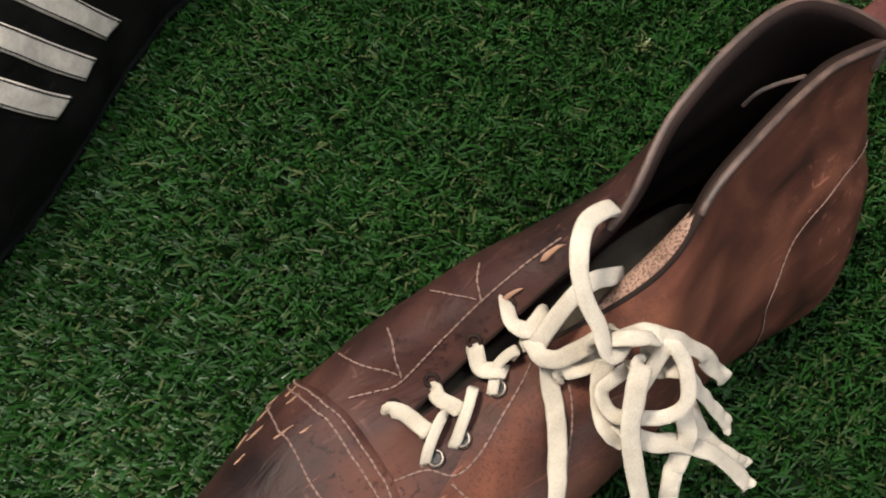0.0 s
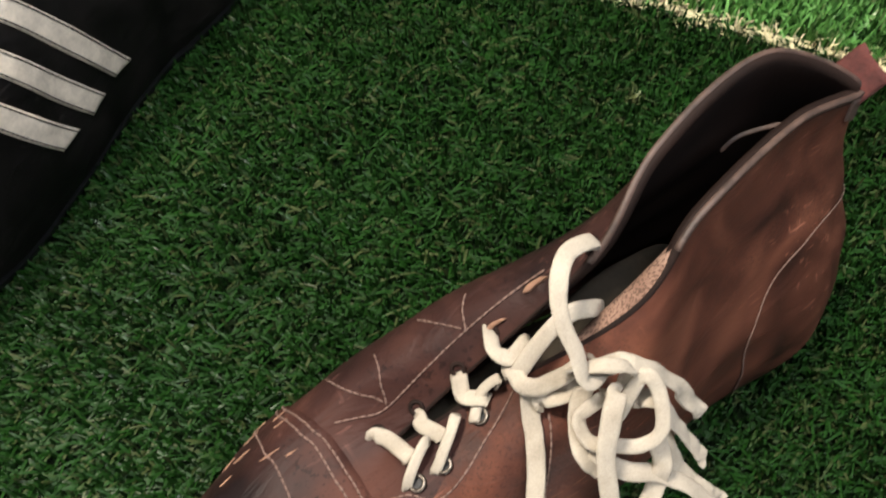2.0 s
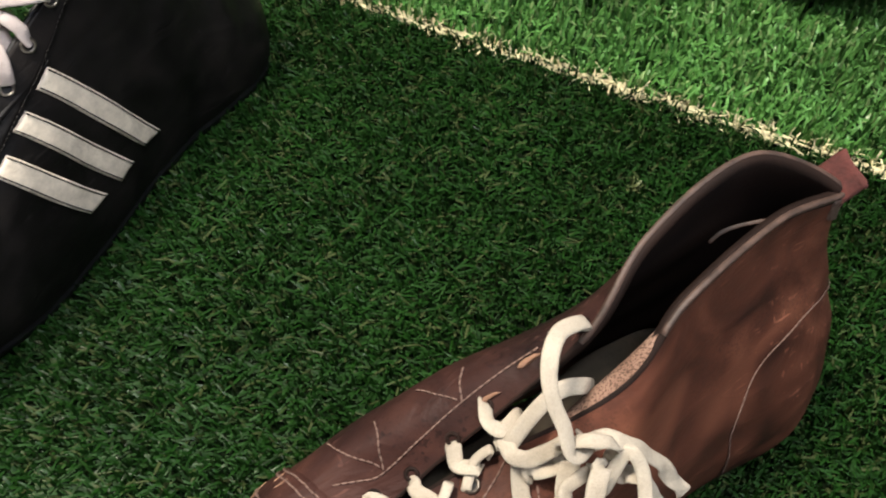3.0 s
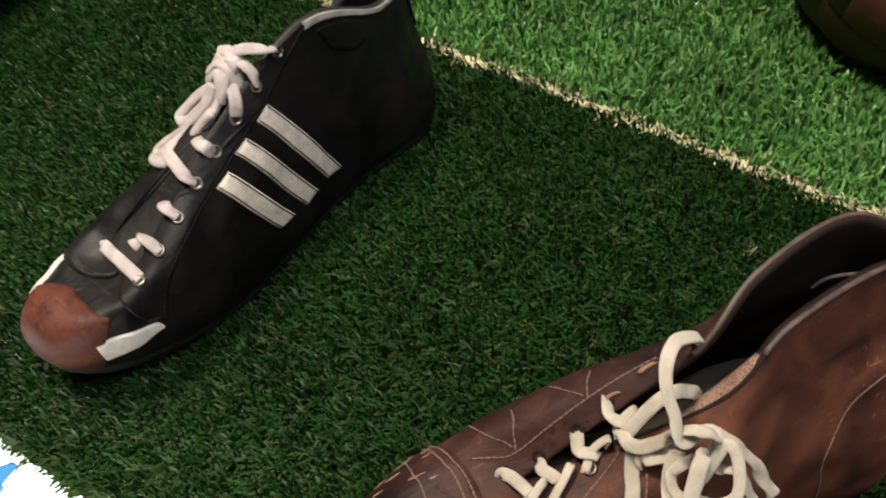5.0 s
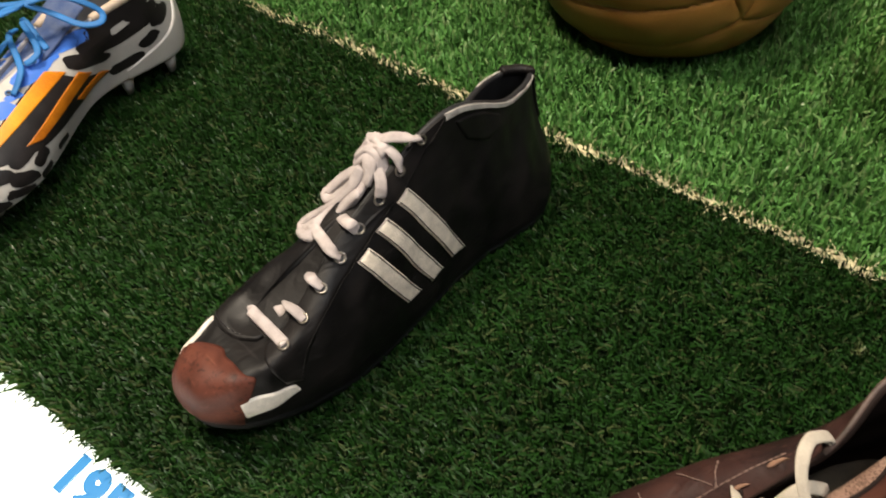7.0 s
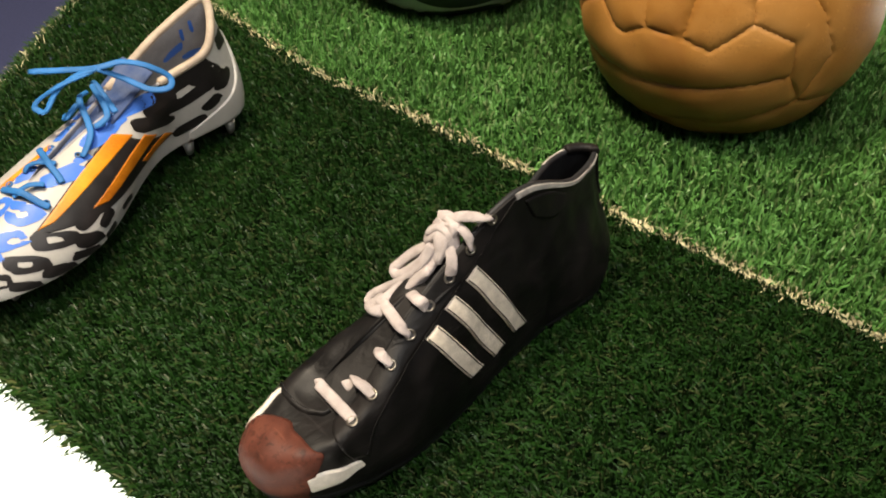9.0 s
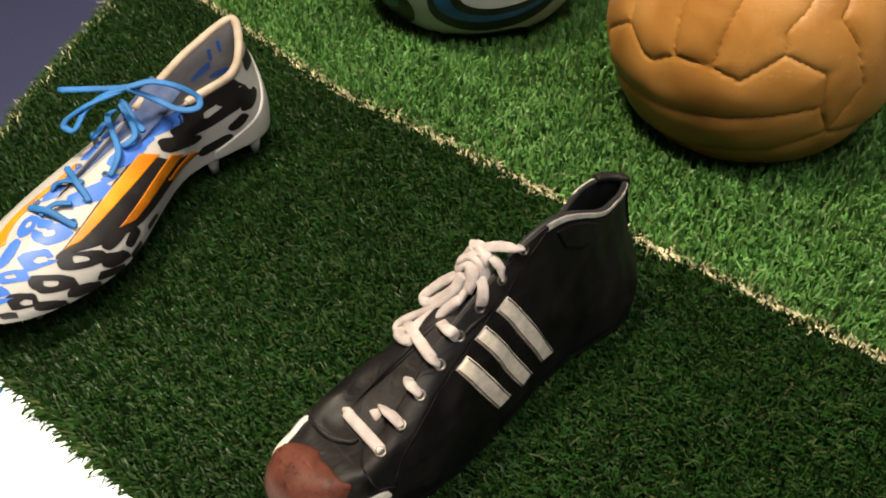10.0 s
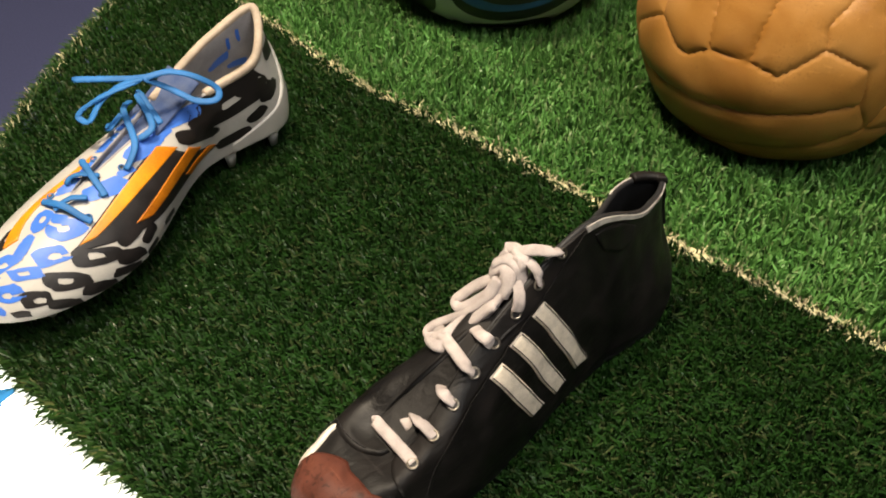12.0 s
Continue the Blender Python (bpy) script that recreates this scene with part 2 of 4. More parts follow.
def grid_faces(rows, cols, wrap=False, base=0, flip=False):
    out = []
    for i in range(rows if wrap else rows - 1):
        for j in range(cols - 1):
            a, b = base + i * cols + j, base + ((i + 1) % rows) * cols + j
            face = (a, a + 1, b + 1, b)
            out.append(face[::-1] if flip else face)
    return out


def spline(points, count, closed=False):
    """Catmull-Rom through the points."""
    p = np.array(points, float)
    n = len(p)
    t = np.linspace(0, n if closed else n - 1, count, endpoint=not closed)
    i = np.minimum(t.astype(int), n - 1 if closed else n - 2)
    f = (t - i)[:, None]
    def at(k):
        return p[k % n] if closed else p[np.clip(k, 0, n - 1)]
    a, b, c, d = at(i - 1), at(i), at(i + 1), at(i + 2)
    return 0.5 * (2 * b + (c - a) * f + (2 * a - 5 * b + 4 * c - d) * f ** 2 + (3 * b - a - 3 * c + d) * f ** 3)


def ribbon(points, width, thick, normals=None, sides=8, taper=0.0):
    """A flat, rounded lace along a line: its verts and faces. normals: the flat side's direction at each point."""
    p = np.array(points, float)
    tang = np.gradient(p, axis=0)
    tang /= np.linalg.norm(tang, axis=1)[:, None] + 1e-12
    up = np.array(normals if normals is not None else [(0, 0, 1)] * len(p), float)
    side = np.cross(tang, up)
    side /= np.linalg.norm(side, axis=1)[:, None] + 1e-9
    up = np.cross(side, tang)
    verts = []
    for k in range(len(p)):
        w = width * (1 - taper * (k in (0, len(p) - 1)))
        for s in range(sides):
            a = 2 * math.pi * s / sides
            ca, sa = math.cos(a), math.sin(a)
            verts.append(p[k] + side[k] * (w / 2) * math.copysign(abs(ca) ** 0.7, ca) + up[k] * (thick / 2) * math.copysign(abs(sa) ** 0.7, sa))
    faces = []
    for k in range(len(p) - 1):
        for s in range(sides):
            a, b = k * sides + s, k * sides + (s + 1) % sides
            faces.append((a, b, b + sides, a + sides))
    faces.append(tuple(range(sides))[::-1])
    faces.append(tuple(range((len(p) - 1) * sides, len(p) * sides)))
    return verts, faces


# ---- the shell of a boot ----
class Boot:
    """A boot's upper: every curve climbs from the sole's outline to the topline. u runs round the boot (0 heel, 0.25 one side,
    0.5 toe), v from the sole (0) to the topline (1). x points to the toe, z up."""

    def __init__(self, outline, top, up, out, lean, drop, base, spring, wrinkle=0.0, seed=1):
        n = 400
        r = np.random.default_rng(seed)
        self.wrinkle, self.waves, self.phase = wrinkle, r.normal(0, 1, (14, 3)) * r.uniform(30, 130, (14, 1)), r.uniform(0, 6.28, 14)
        self.n = n
        b = spline(outline, n, True)
        x = b[:, 0]
        lift = base + spring * np.clip((x - x.max() * 0.62) / (x.max() * 0.38), 0, 1) ** 1.7
        self.b = np.c_[b, lift]
        self.t = spline(top, n, True)
        tang = np.roll(self.b, -1, 0) - np.roll(self.b, 1, 0)
        normal = np.c_[-tang[:, 1], tang[:, 0]] * -1
        centre = b.mean(0)
        normal /= np.linalg.norm(normal, axis=1)[:, None]
        flip = np.sign(np.sum(normal * (b - centre), axis=1))
        self.o = np.c_[normal * np.where(np.median(flip) < 0, -1, 1), np.zeros(n)]
        s = spline(np.c_[up, out, lean, drop], n, True)
        z = np.array([0, 0, 1.0])
        self.p1 = self.b + z * s[:, :1] + self.o * s[:, 1:2]
        self.p2 = self.t + self.o * s[:, 2:3] + z * s[:, 3:4]

    def at(self, u, v, off=0.0):
        u, v = np.broadcast_arrays(np.asarray(u, float), np.asarray(v, float))
        def here(uu, vv):
            k = (uu % 1.0) * self.n
            i = np.floor(k).astype(int) % self.n
            f = (k - np.floor(k))[..., None]
            j = (i + 1) % self.n
            a, b, c, d = (m[i] * (1 - f) + m[j] * f for m in (self.b, self.p1, self.p2, self.t))
            w = vv[..., None]
            return a * (1 - w) ** 3 + 3 * b * w * (1 - w) ** 2 + 3 * c * w ** 2 * (1 - w) + d * w ** 3
        p = here(u, v)
        e = 2e-3
        du = here(u + e, v) - here(u - e, v)
        dv = here(u, np.minimum(v + e, 1)) - here(u, np.maximum(v - e, 0))
        nrm = np.cross(dv, du)
        nrm /= np.linalg.norm(nrm, axis=-1)[..., None] + 1e-12
        self.normals = nrm
        if self.wrinkle:
            fold = np.sin(p @ self.waves.T + self.phase).mean(-1) * self.wrinkle * np.sin(np.pi * np.clip(v, 0.03, 0.97)) ** 0.5
            p = p + nrm * fold[..., None]
        return p + nrm * off if np.ndim(off) == 0 else p + nrm * off[..., None]


def shell_part(name, boot, mat, parent, label="", ring=160, rise=34, panels=()):
    """The outside of the upper. panels: other leathers over a stretch of u, as (from, to, material)."""
    u = np.arange(ring) / ring
    v = np.linspace(0, 1, rise)
    p = boot.at(u[:, None], v[None, :])
    ob = mesh_of(name, p.reshape(-1, 3), grid_faces(ring, rise, True), mat, parent, label)
    layer = ob.data.uv_layers.new(name="round")
    index = np.zeros(len(ob.data.loops), np.int32)
    ob.data.loops.foreach_get("vertex_index", index)
    layer.data.foreach_set("uv", np.c_[u[index // rise], v[index % rise]].astype(np.float32).reshape(-1))
    for k, (u0, u1, other) in enumerate(panels):
        ob.data.materials.append(other)
        for face in ob.data.polygons:
            if u0 <= u[face.vertices[0] // rise] < u1:
                face.material_index = k + 1
    return ob


def rim_part(boot, radius, mat, parent, u0, u1, label="", name="rim", count=120, flat=1.0):
    """A rounded binding along the topline."""
    u = np.linspace(u0, u1, count)
    p = boot.at(u, np.full(count, 1.0), -radius * 0.4) + (0, 0, radius * 0.3)
    v, f = ribbon(p, radius * 2, radius * 2 * flat, boot.normals, 10, 0.3)
    return mesh_of(name, v, f, mat, parent, label)


def lining_part(name, boot, mat, parent, thick, label="", depth=0.25, ring=160, rise=20):
    """The inside of the boot, joined to the outside by a rounded rim."""
    u = np.arange(ring) / ring
    cols = [boot.at(u, np.full(ring, 0.985), 0.0002), boot.at(u, np.full(ring, 1.0), 0.0001) + (0, 0, thick * 0.25), boot.at(u, np.full(ring, 1.0), -thick * 0.5) + (0, 0, thick * 0.4), boot.at(u, np.full(ring, 1.0), -thick) + (0, 0, thick * 0.2)]
    for v in np.linspace(0.985, depth, rise):
        cols.append(boot.at(u, np.full(ring, v), -thick))
    p = np.stack(cols, axis=1)
    return mesh_of(name, p.reshape(-1, 3), grid_faces(ring, p.shape[1], True), mat, parent, label)


def sole_part(name, boot, mat, parent, label="", thick=0.006, edge=0.0006, ring=120):
    u = np.arange(ring) / ring
    top = boot.at(u, np.zeros(ring))
    out = top + boot.o[(u * boot.n).astype(int)] * edge
    rows = [out + (0, 0, 0.0015), out + boot.o[(u * boot.n).astype(int)] * 0.0008 + (0, 0, -thick * 0.4), out + (0, 0, -thick), ]
    centre = out.mean(0)
    rows.append(centre + (out - centre) * 0.9 + (0, 0, -thick))
    rows = [centre + (out - centre) * 0.8 + (0, 0, 0.002)] + rows
    p = np.stack(rows, axis=1)
    faces = grid_faces(ring, len(rows), True, flip=True)
    k = len(rows)
    faces.append(tuple(i * k + k - 1 for i in range(ring)))
    faces.append(tuple(i * k for i in range(ring))[::-1])
    return mesh_of(name, p.reshape(-1, 3), faces, mat, parent, label)


def piece_part(name, boot, low_edge, high_edge, mat, parent, label="", off=0.0012, nu=24, nv=8):
    """A piece of leather between two edges, each a line of (u, v) along the shell."""
    a, b = spline(low_edge, nu), spline(high_edge, nu)
    t = np.r_[0, 0.04, np.linspace(0.12, 0.88, nv - 4), 0.96, 1][None, :, None]
    uv = a[:, None] * (1 - t) + b[:, None] * t
    h = np.full((nu, nv), off)
    h[0] = h[-1] = off * 0.55
    h[:, 0] = h[:, -1] = off * 0.55
    p = boot.at(uv[..., 0], np.clip(uv[..., 1], 0, 1), h)
    low = boot.at(uv[..., 0], np.clip(uv[..., 1], 0, 1), -0.0008)
    edge = [(i, 0) for i in range(nu)] + [(nu - 1, j) for j in range(1, nv)] + [(i, nv - 1) for i in range(nu - 2, -1, -1)] + [(0, j) for j in range(nv - 2, 0, -1)]
    verts = [*p.reshape(-1, 3), *[low[e] for e in edge]]
    faces = grid_faces(nu, nv)
    m = len(edge)
    for k in range(m):
        a0, a1 = edge[k], edge[(k + 1) % m]
        faces.append((a0[0] * nv + a0[1], a1[0] * nv + a1[1], nu * nv + (k + 1) % m, nu * nv + k))
    ob = mesh_of(name, verts, faces, mat, parent, label)
    bm = bmesh.new()
    bm.from_mesh(ob.data)
    bmesh.ops.recalc_face_normals(bm, faces=bm.faces)
    bm.to_mesh(ob.data)
    bm.free()
    return ob


def print_mark(boot, u, v, long, wide, turn, hole, opened, mat, parent, off=0.0003, seed=0, name="print_mark"):
    """A blot of the print with an uneven outline; with a hole it is a ring, and opened leaves a gap in the ring."""
    e = 1e-3
    du = (boot.at(u + e, v) - boot.at(u - e, v)) / (2 * e)
    dv = (boot.at(u, v + e) - boot.at(u, v - e)) / (2 * e)
    side = du / np.linalg.norm(du)
    rise = dv - side * (dv @ side)
    rise /= np.linalg.norm(rise)
    frame_uv = np.linalg.pinv(np.stack([du, dv], 1))
    K, R = 40, 5
    start, stop = (0.0, 2 * math.pi) if not opened else (radians(opened) + 0.22, radians(opened) + 2 * math.pi - 0.22)
    angle = np.linspace(start, stop, K)
    flow = lambda a, k: np.array([noise.noise(Vector((math.cos(x) * 1.5, math.sin(x) * 1.5, seed * 3.7 + k))) for x in a])
    outer = 0.99 + 0.26 * flow(angle, 0.0)
    inner = np.maximum(hole * (0.74 + 0.25 * flow(angle, 9.0)), 0.0)
    push = (0.2 * math.sin(seed * 2.3), 0.12 * math.cos(seed * 1.7)) if hole else (0.0, 0.0)
    ct, st = math.cos(radians(turn)), math.sin(radians(turn))
    rows = []
    for j in range(R):
        f = inner + (outer - inner) * j / (R - 1)
        a = long * (f * np.sign(np.cos(angle)) * np.abs(np.cos(angle)) ** 0.6 + push[0] * (1 - j / (R - 1)))
        b = wide * (f * np.sign(np.sin(angle)) * np.abs(np.sin(angle)) ** 0.6 + push[1] * (1 - j / (R - 1)))
        a = a + 0.4 * b
        flat = np.outer(a * ct - b * st, side) + np.outer(a * st + b * ct, rise)
        uv = flat @ frame_uv.T
        rows.append(boot.at(u + uv[:, 0], np.clip(v + uv[:, 1], 0.0, 0.995), off))
    p = np.stack(rows, 1)
    return mesh_of(name, p.reshape(-1, 3), grid_faces(K, R), mat, parent)


def stitch_part(boot, line, parent, mat, step=0.0028, width=0.0008, off=0.0003, name="stitching", label=""):
    """A row of short stitches along a line of (u, v)."""
    uv = spline(line, 400)
    p = boot.at(uv[:, 0], np.clip(uv[:, 1], 0, 1), off)
    nrm = boot.normals
    run = np.r_[0, np.cumsum(np.linalg.norm(np.diff(p, axis=0), axis=1))]
    verts, faces = [], []
    for k in range(int(run[-1] / step)):
        at = np.linspace(k * step, k * step + step * 0.90, 4)
        pts = np.stack([np.interp(at, run, p[:, c]) for c in range(3)], 1)
        nn = np.stack([np.interp(at, run, nrm[:, c]) for c in range(3)], 1)
        v, f = ribbon(pts, width, width * 0.8, nn, 5, 0.4)
        faces += [tuple(i + len(verts) for i in face) for face in f]
        verts += list(v)
    return mesh_of(name, verts, faces, mat, parent, label)


def eyelet_part(boot, u, v, parent, ring_mat, radius=0.0026, off=0.0010, label=""):
    centre = boot.at(np.array([u]), np.array([v]), off)[0]
    n = Vector(boot.normals[0])
    turn = n.to_track_quat("Z", "Y").to_matrix()
    verts, faces = [], []
    R, k = 16, 6
    for i in range(R):
        for j in range(k):
            a, b = 2 * math.pi * i / R, 2 * math.pi * j / k
            rr = radius + 0.0007 * math.cos(b)
            verts.append(Vector(centre) + turn @ Vector((rr * math.cos(a), rr * math.sin(a), 0.0006 * math.sin(b))))
    for i in range(R):
        for j in range(k):
            faces.append((i * k + j, ((i + 1) % R) * k + j, ((i + 1) % R) * k + (j + 1) % k, i * k + (j + 1) % k))
    eye = mesh_of("eyelet", verts, faces, ring_mat, parent, label)
    disc = [Vector(centre) + turn @ Vector((radius * math.cos(2 * math.pi * i / R), radius * math.sin(2 * math.pi * i / R), -0.0004)) for i in range(R)]
    mesh_of("hole", disc, [tuple(range(R))], M["black_lining"], eye)
    return eye


def lace_part(points, parent, mat, width, thick, flat=None, count=40, name="lace", seed=0.0, label="", twist=0.35):
    """A lace along a smooth line, flat side up, with slight waves and turns."""
    p = spline(points, count)
    n = np.zeros((count, 3))
    for k in range(count):
        a = seed * 1.7 + twist * 3 * noise.noise(Vector((k * 0.09, seed, 0)))
        n[k] = (0.35 * math.sin(a) + 0.1, 0.25 + 0.35 * math.cos(a), 1.0)
        p[k] += 0.0004 * np.array(noise.noise_vector(Vector((k * 0.2, seed * 3.1, 5))))
    v, f = ribbon(p, width, thick, n if flat is None else [flat] * count, 10, 0.25)
    return mesh_of(name, v, f, mat, parent, label)


def boot_empty(name, x, y, z, turn, label, category, group):
    ob = new(name)
    ob.empty_display_size = 0.02
    ob.matrix_world = pose(x, y, z, 0, 0, turn)
    return tagged(ob, label, category, group)


# ---- the turf and what it lies on ----
LINE = [(0.75, 0.14), (0.211, 0.317), (0.138, 0.340), (0.06, 0.364), (0.0, 0.384), (-0.055, 0.399), (-0.097, 0.413), (-0.175, 0.438), (-0.225, 0.4555), (-0.28, 0.473), (-0.374, 0.4995), (-0.455, 0.536), (-0.557, 0.585), (-0.75, 0.69)]
FRONT = (-0.322, -0.0565)  # slope and height of the front edge


def line_y(x):
    pts = LINE[::-1]
    return np.interp(x, [p[0] for p in pts], [p[1] for p in pts])


def front_y(x):
    return 0.003 + FRONT[0] * (x + 0.0)


def left_x(y):
    return np.interp(y, [0.0, 0.318, 0.386, 0.466, 0.559, 1.3], [-0.52, -0.606, -0.629, -0.648, -0.670, -0.74])


def blades(name, mat, x, y, tall, wide, lean, way, rng, label, zbase):
    """Plastic blades with blunt ends, each bent its own way."""
    n = len(x)
    turn = way + np.pi / 2 + rng.normal(0, 0.6, n)
    w = rng.uniform(0.7, 1.3, n) * wide
    dx, dy = np.cos(way), np.sin(way)
    sx, sy = np.cos(turn) * w / 2, np.sin(turn) * w / 2
    verts = np.zeros((n, 6, 3), np.float32)
    for k, (f, half) in enumerate(((0, 0.9), (0.6, 1.0))):
        reach = tall * lean * f ** 2
        h = tall * f * (1 - 0.25 * lean * f)
        for m, sgn in enumerate((-1, 1)):
            verts[:, 2 * k + m, 0] = x + dx * reach + sgn * sx * half
            verts[:, 2 * k + m, 1] = y + dy * reach + sgn * sy * half
            verts[:, 2 * k + m, 2] = zbase + h
    for m, sgn in enumerate((-1, 1)):
        verts[:, 4 + m, 0] = x + dx * tall * lean + sgn * sx * 0.55
        verts[:, 4 + m, 1] = y + dy * tall * lean + sgn * sy * 0.55
        verts[:, 4 + m, 2] = zbase + np.maximum(tall * (1 - 0.45 * lean), 0.002)
    base = (np.arange(n) * 6)[:, None]
    loops = np.concatenate([base + [0, 1, 3], base + [0, 3, 2], base + [2, 3, 5], base + [2, 5, 4]], axis=1).reshape(-1).astype(np.int32)
    data = bpy.data.meshes.new(name)
    data.vertices.add(n * 6)
    data.vertices.foreach_set("co", verts.reshape(-1))
    data.loops.add(len(loops))
    data.loops.foreach_set("vertex_index", loops)
    data.polygons.add(n * 4)
    data.polygons.foreach_set("loop_start", np.arange(0, n * 12, 3, dtype=np.int32))
    data.materials.append(mat)
    data.update(calc_edges=True)
    data.validate()
    return tagged(new(name, data), label, "grass", kind="stuff")


def grass(name, mat, count, inside, low, high, wide, bend, rng, label, zbase, tuft=0.0022, nap=(0.0, 0.0)):
    """Blades in tufts over an area."""
    tx = rng.uniform(-0.72, 0.62, count)
    ty = rng.uniform(-0.25, 1.0, count)
    x, y = np.repeat(tx, 4) + rng.normal(0, tuft, count * 4), np.repeat(ty, 4) + rng.normal(0, tuft, count * 4)
    keep = inside(x, y)
    x, y = x[keep], y[keep]
    n = len(x)
    way = rng.uniform(0, 2 * np.pi, n)
    lx, ly = np.cos(way) + nap[0], np.sin(way) + nap[1]
    return blades(name, mat, x, y, rng.uniform(low, high, n), wide, np.minimum(np.abs(rng.normal(0, bend, n)) * np.hypot(lx, ly), 1.4), np.arctan2(ly, lx), rng, label, zbase)


rng = np.random.default_rng(4)
PILE = 0.011


def sheet(name, outline, z, thick, mat, label, category):
    bm = bmesh.new()
    top = bm.faces.new([bm.verts.new((x, y, z)) for x, y in outline])
    made = bmesh.ops.extrude_face_region(bm, geom=[top])
    bmesh.ops.translate(bm, vec=(0, 0, -thick), verts=[v for v in made["geom"] if isinstance(v, bmesh.types.BMVert)])
    bmesh.ops.recalc_face_normals(bm, faces=bm.faces)
    data = bpy.data.meshes.new(name)
    bm.to_mesh(data)
    bm.free()
    data.materials.append(mat)
    return tagged(new(name, data), label, category, kind="structure")


back = [(float(x), float(line_y(x)) - 0.001) for x in np.linspace(0.655, -0.662, 30)]
sheet("turf_mat", [(-0.568, front_y(-0.568)), (0.655, front_y(0.655)), *back], -PILE, 0.0415, M["backing"], "dark backing of the dark green artificial turf", "turf")
sheet("ground", [(-0.705, 0.99), *[(x, y + 0.001) for x, y in back[::-1]], (0.655, 0.60), (0.06, 0.79), (-0.4, 0.94), (-0.4, 0.99)], -PILE - 0.001, 0.0405, M["light_backing"], "green backing of the bright artificial turf", "turf")
sheet("plinth", [(-0.65, -0.09), (0.575, -0.485), (0.66, -0.21), (0.66, 1.0), (-0.71, 1.0), (-0.668, 0.56), (-0.604, 0.318), (-0.563, 0.184)], -0.053, 0.367, M["plinth"], "painted plinth under the artificial turf", "plinth")
sheet("floor", [(-4, -4), (4, -4), (4, 4), (-4, 4)], -0.42, 0.05, M["blue_carpet"], "slate blue carpet on the floor beside the plinth", "carpet")
WALL = material("plain_grey_wall", (0.55, 0.55, 0.56), 0.8, vary=0.08, scale=2, fine=300)
for name, place, size in (("wall_north", (0, 4.05, 1.1), (8.2, 0.1, 3.04)), ("wall_south", (0, -4.05, 1.1), (8.2, 0.1, 3.04)), ("wall_east", (4.05, 0, 1.1), (0.1, 8.0, 3.04)), ("wall_west", (-4.05, 0, 1.1), (0.1, 8.0, 3.04)), ("ceiling", (0, 0, 2.67), (8.2, 8.2, 0.1))):
    bm = bmesh.new()
    bmesh.ops.create_cube(bm, size=1, matrix=Matrix.Translation(place) @ Matrix.Diagonal((*size, 1)))
    data = bpy.data.meshes.new(name)
    bm.to_mesh(data)
    bm.free()
    data.materials.append(WALL)
    tagged(new(name, data), "plain grey painted surface of the exhibition room", "wall", kind="structure")
grass("dark_turf_grass", M["dark_grass"], 215000, lambda x, y: (y > front_y(x)) & (y < line_y(x)) & (x > left_x(y)), 0.0048, 0.0112, 0.0012, 0.64, rng, "short dark green artificial grass under the boots", -PILE, nap=(-1.0, -0.48))
grass("light_turf_grass", M["light_grass"], 110000, lambda x, y: (y > line_y(x) + 0.003) & (x > left_x(y)) & (y < 0.79 - 0.322 * (x - 0.06)), 0.008, 0.0145, 0.0016, 0.38, rng, "bright green artificial grass under the balls", -PILE)
# longer blades that hang over the front edge, and straw-coloured ends along the joint
fx = rng.uniform(-0.575, 0.3, 3600)
blades("fringe_grass", M["fringe_grass"], fx, front_y(fx) + rng.uniform(-0.0015, 0.005, 3600), rng.uniform(0.007, 0.0125, 3600) * np.where(rng.random(3600) < 0.15, 1.4, 1.0) * np.where(fx > -0.33, 0.7, 1.0), 0.0013, rng.uniform(0.5, 1.3, 3600), rng.normal(-2.25, 0.5, 3600), rng, "green plastic blades hanging over the front edge", -PILE)
gx = rng.uniform(-0.66, 0.6, 2600)
blades("frayed_grass", M["straw"], gx, line_y(gx) + rng.normal(0.001, 0.0034, 2600), rng.uniform(0.004, 0.011, 2600), 0.0011, rng.uniform(0.2, 1.3, 2600), rng.uniform(0, 6.28, 2600), rng, "pale frayed blade ends along the joint of the mats", -PILE)
blades("pale_tuft", M["pale_blade"], 0.107 + rng.normal(0, 0.0015, 22), 0.279 + rng.normal(0, 0.0015, 22), rng.uniform(0.007, 0.0115, 22), 0.0014, rng.uniform(0.1, 0.6, 22), rng.uniform(0, 6.28, 22), rng, "pale stray tuft in the dark turf", -PILE)
hy = rng.uniform(0.1, 0.85, 2400)
blades("side_fringe_grass", M["fringe_grass"], left_x(hy) + rng.uniform(-0.001, 0.004, 2400), hy, rng.uniform(0.007, 0.014, 2400), 0.0013, rng.uniform(0.3, 1.2, 2400), rng.normal(3.0, 0.7, 2400), rng, "green plastic blades along the side edge", -PILE)

# Pale blades stand for the white specks along the turf's side edge.
ey = rng.uniform(0.1, 0.6, 420)
blades("bleached_fringe_grass", M["straw"], left_x(ey) + rng.normal(0.001, 0.002, 420), ey, rng.uniform(0.006, 0.013, 420), 0.0012, rng.uniform(0.2, 1.2, 420), rng.normal(3.0, 0.9, 420), rng, "pale straw-coloured blade ends along the side edge", -PILE)

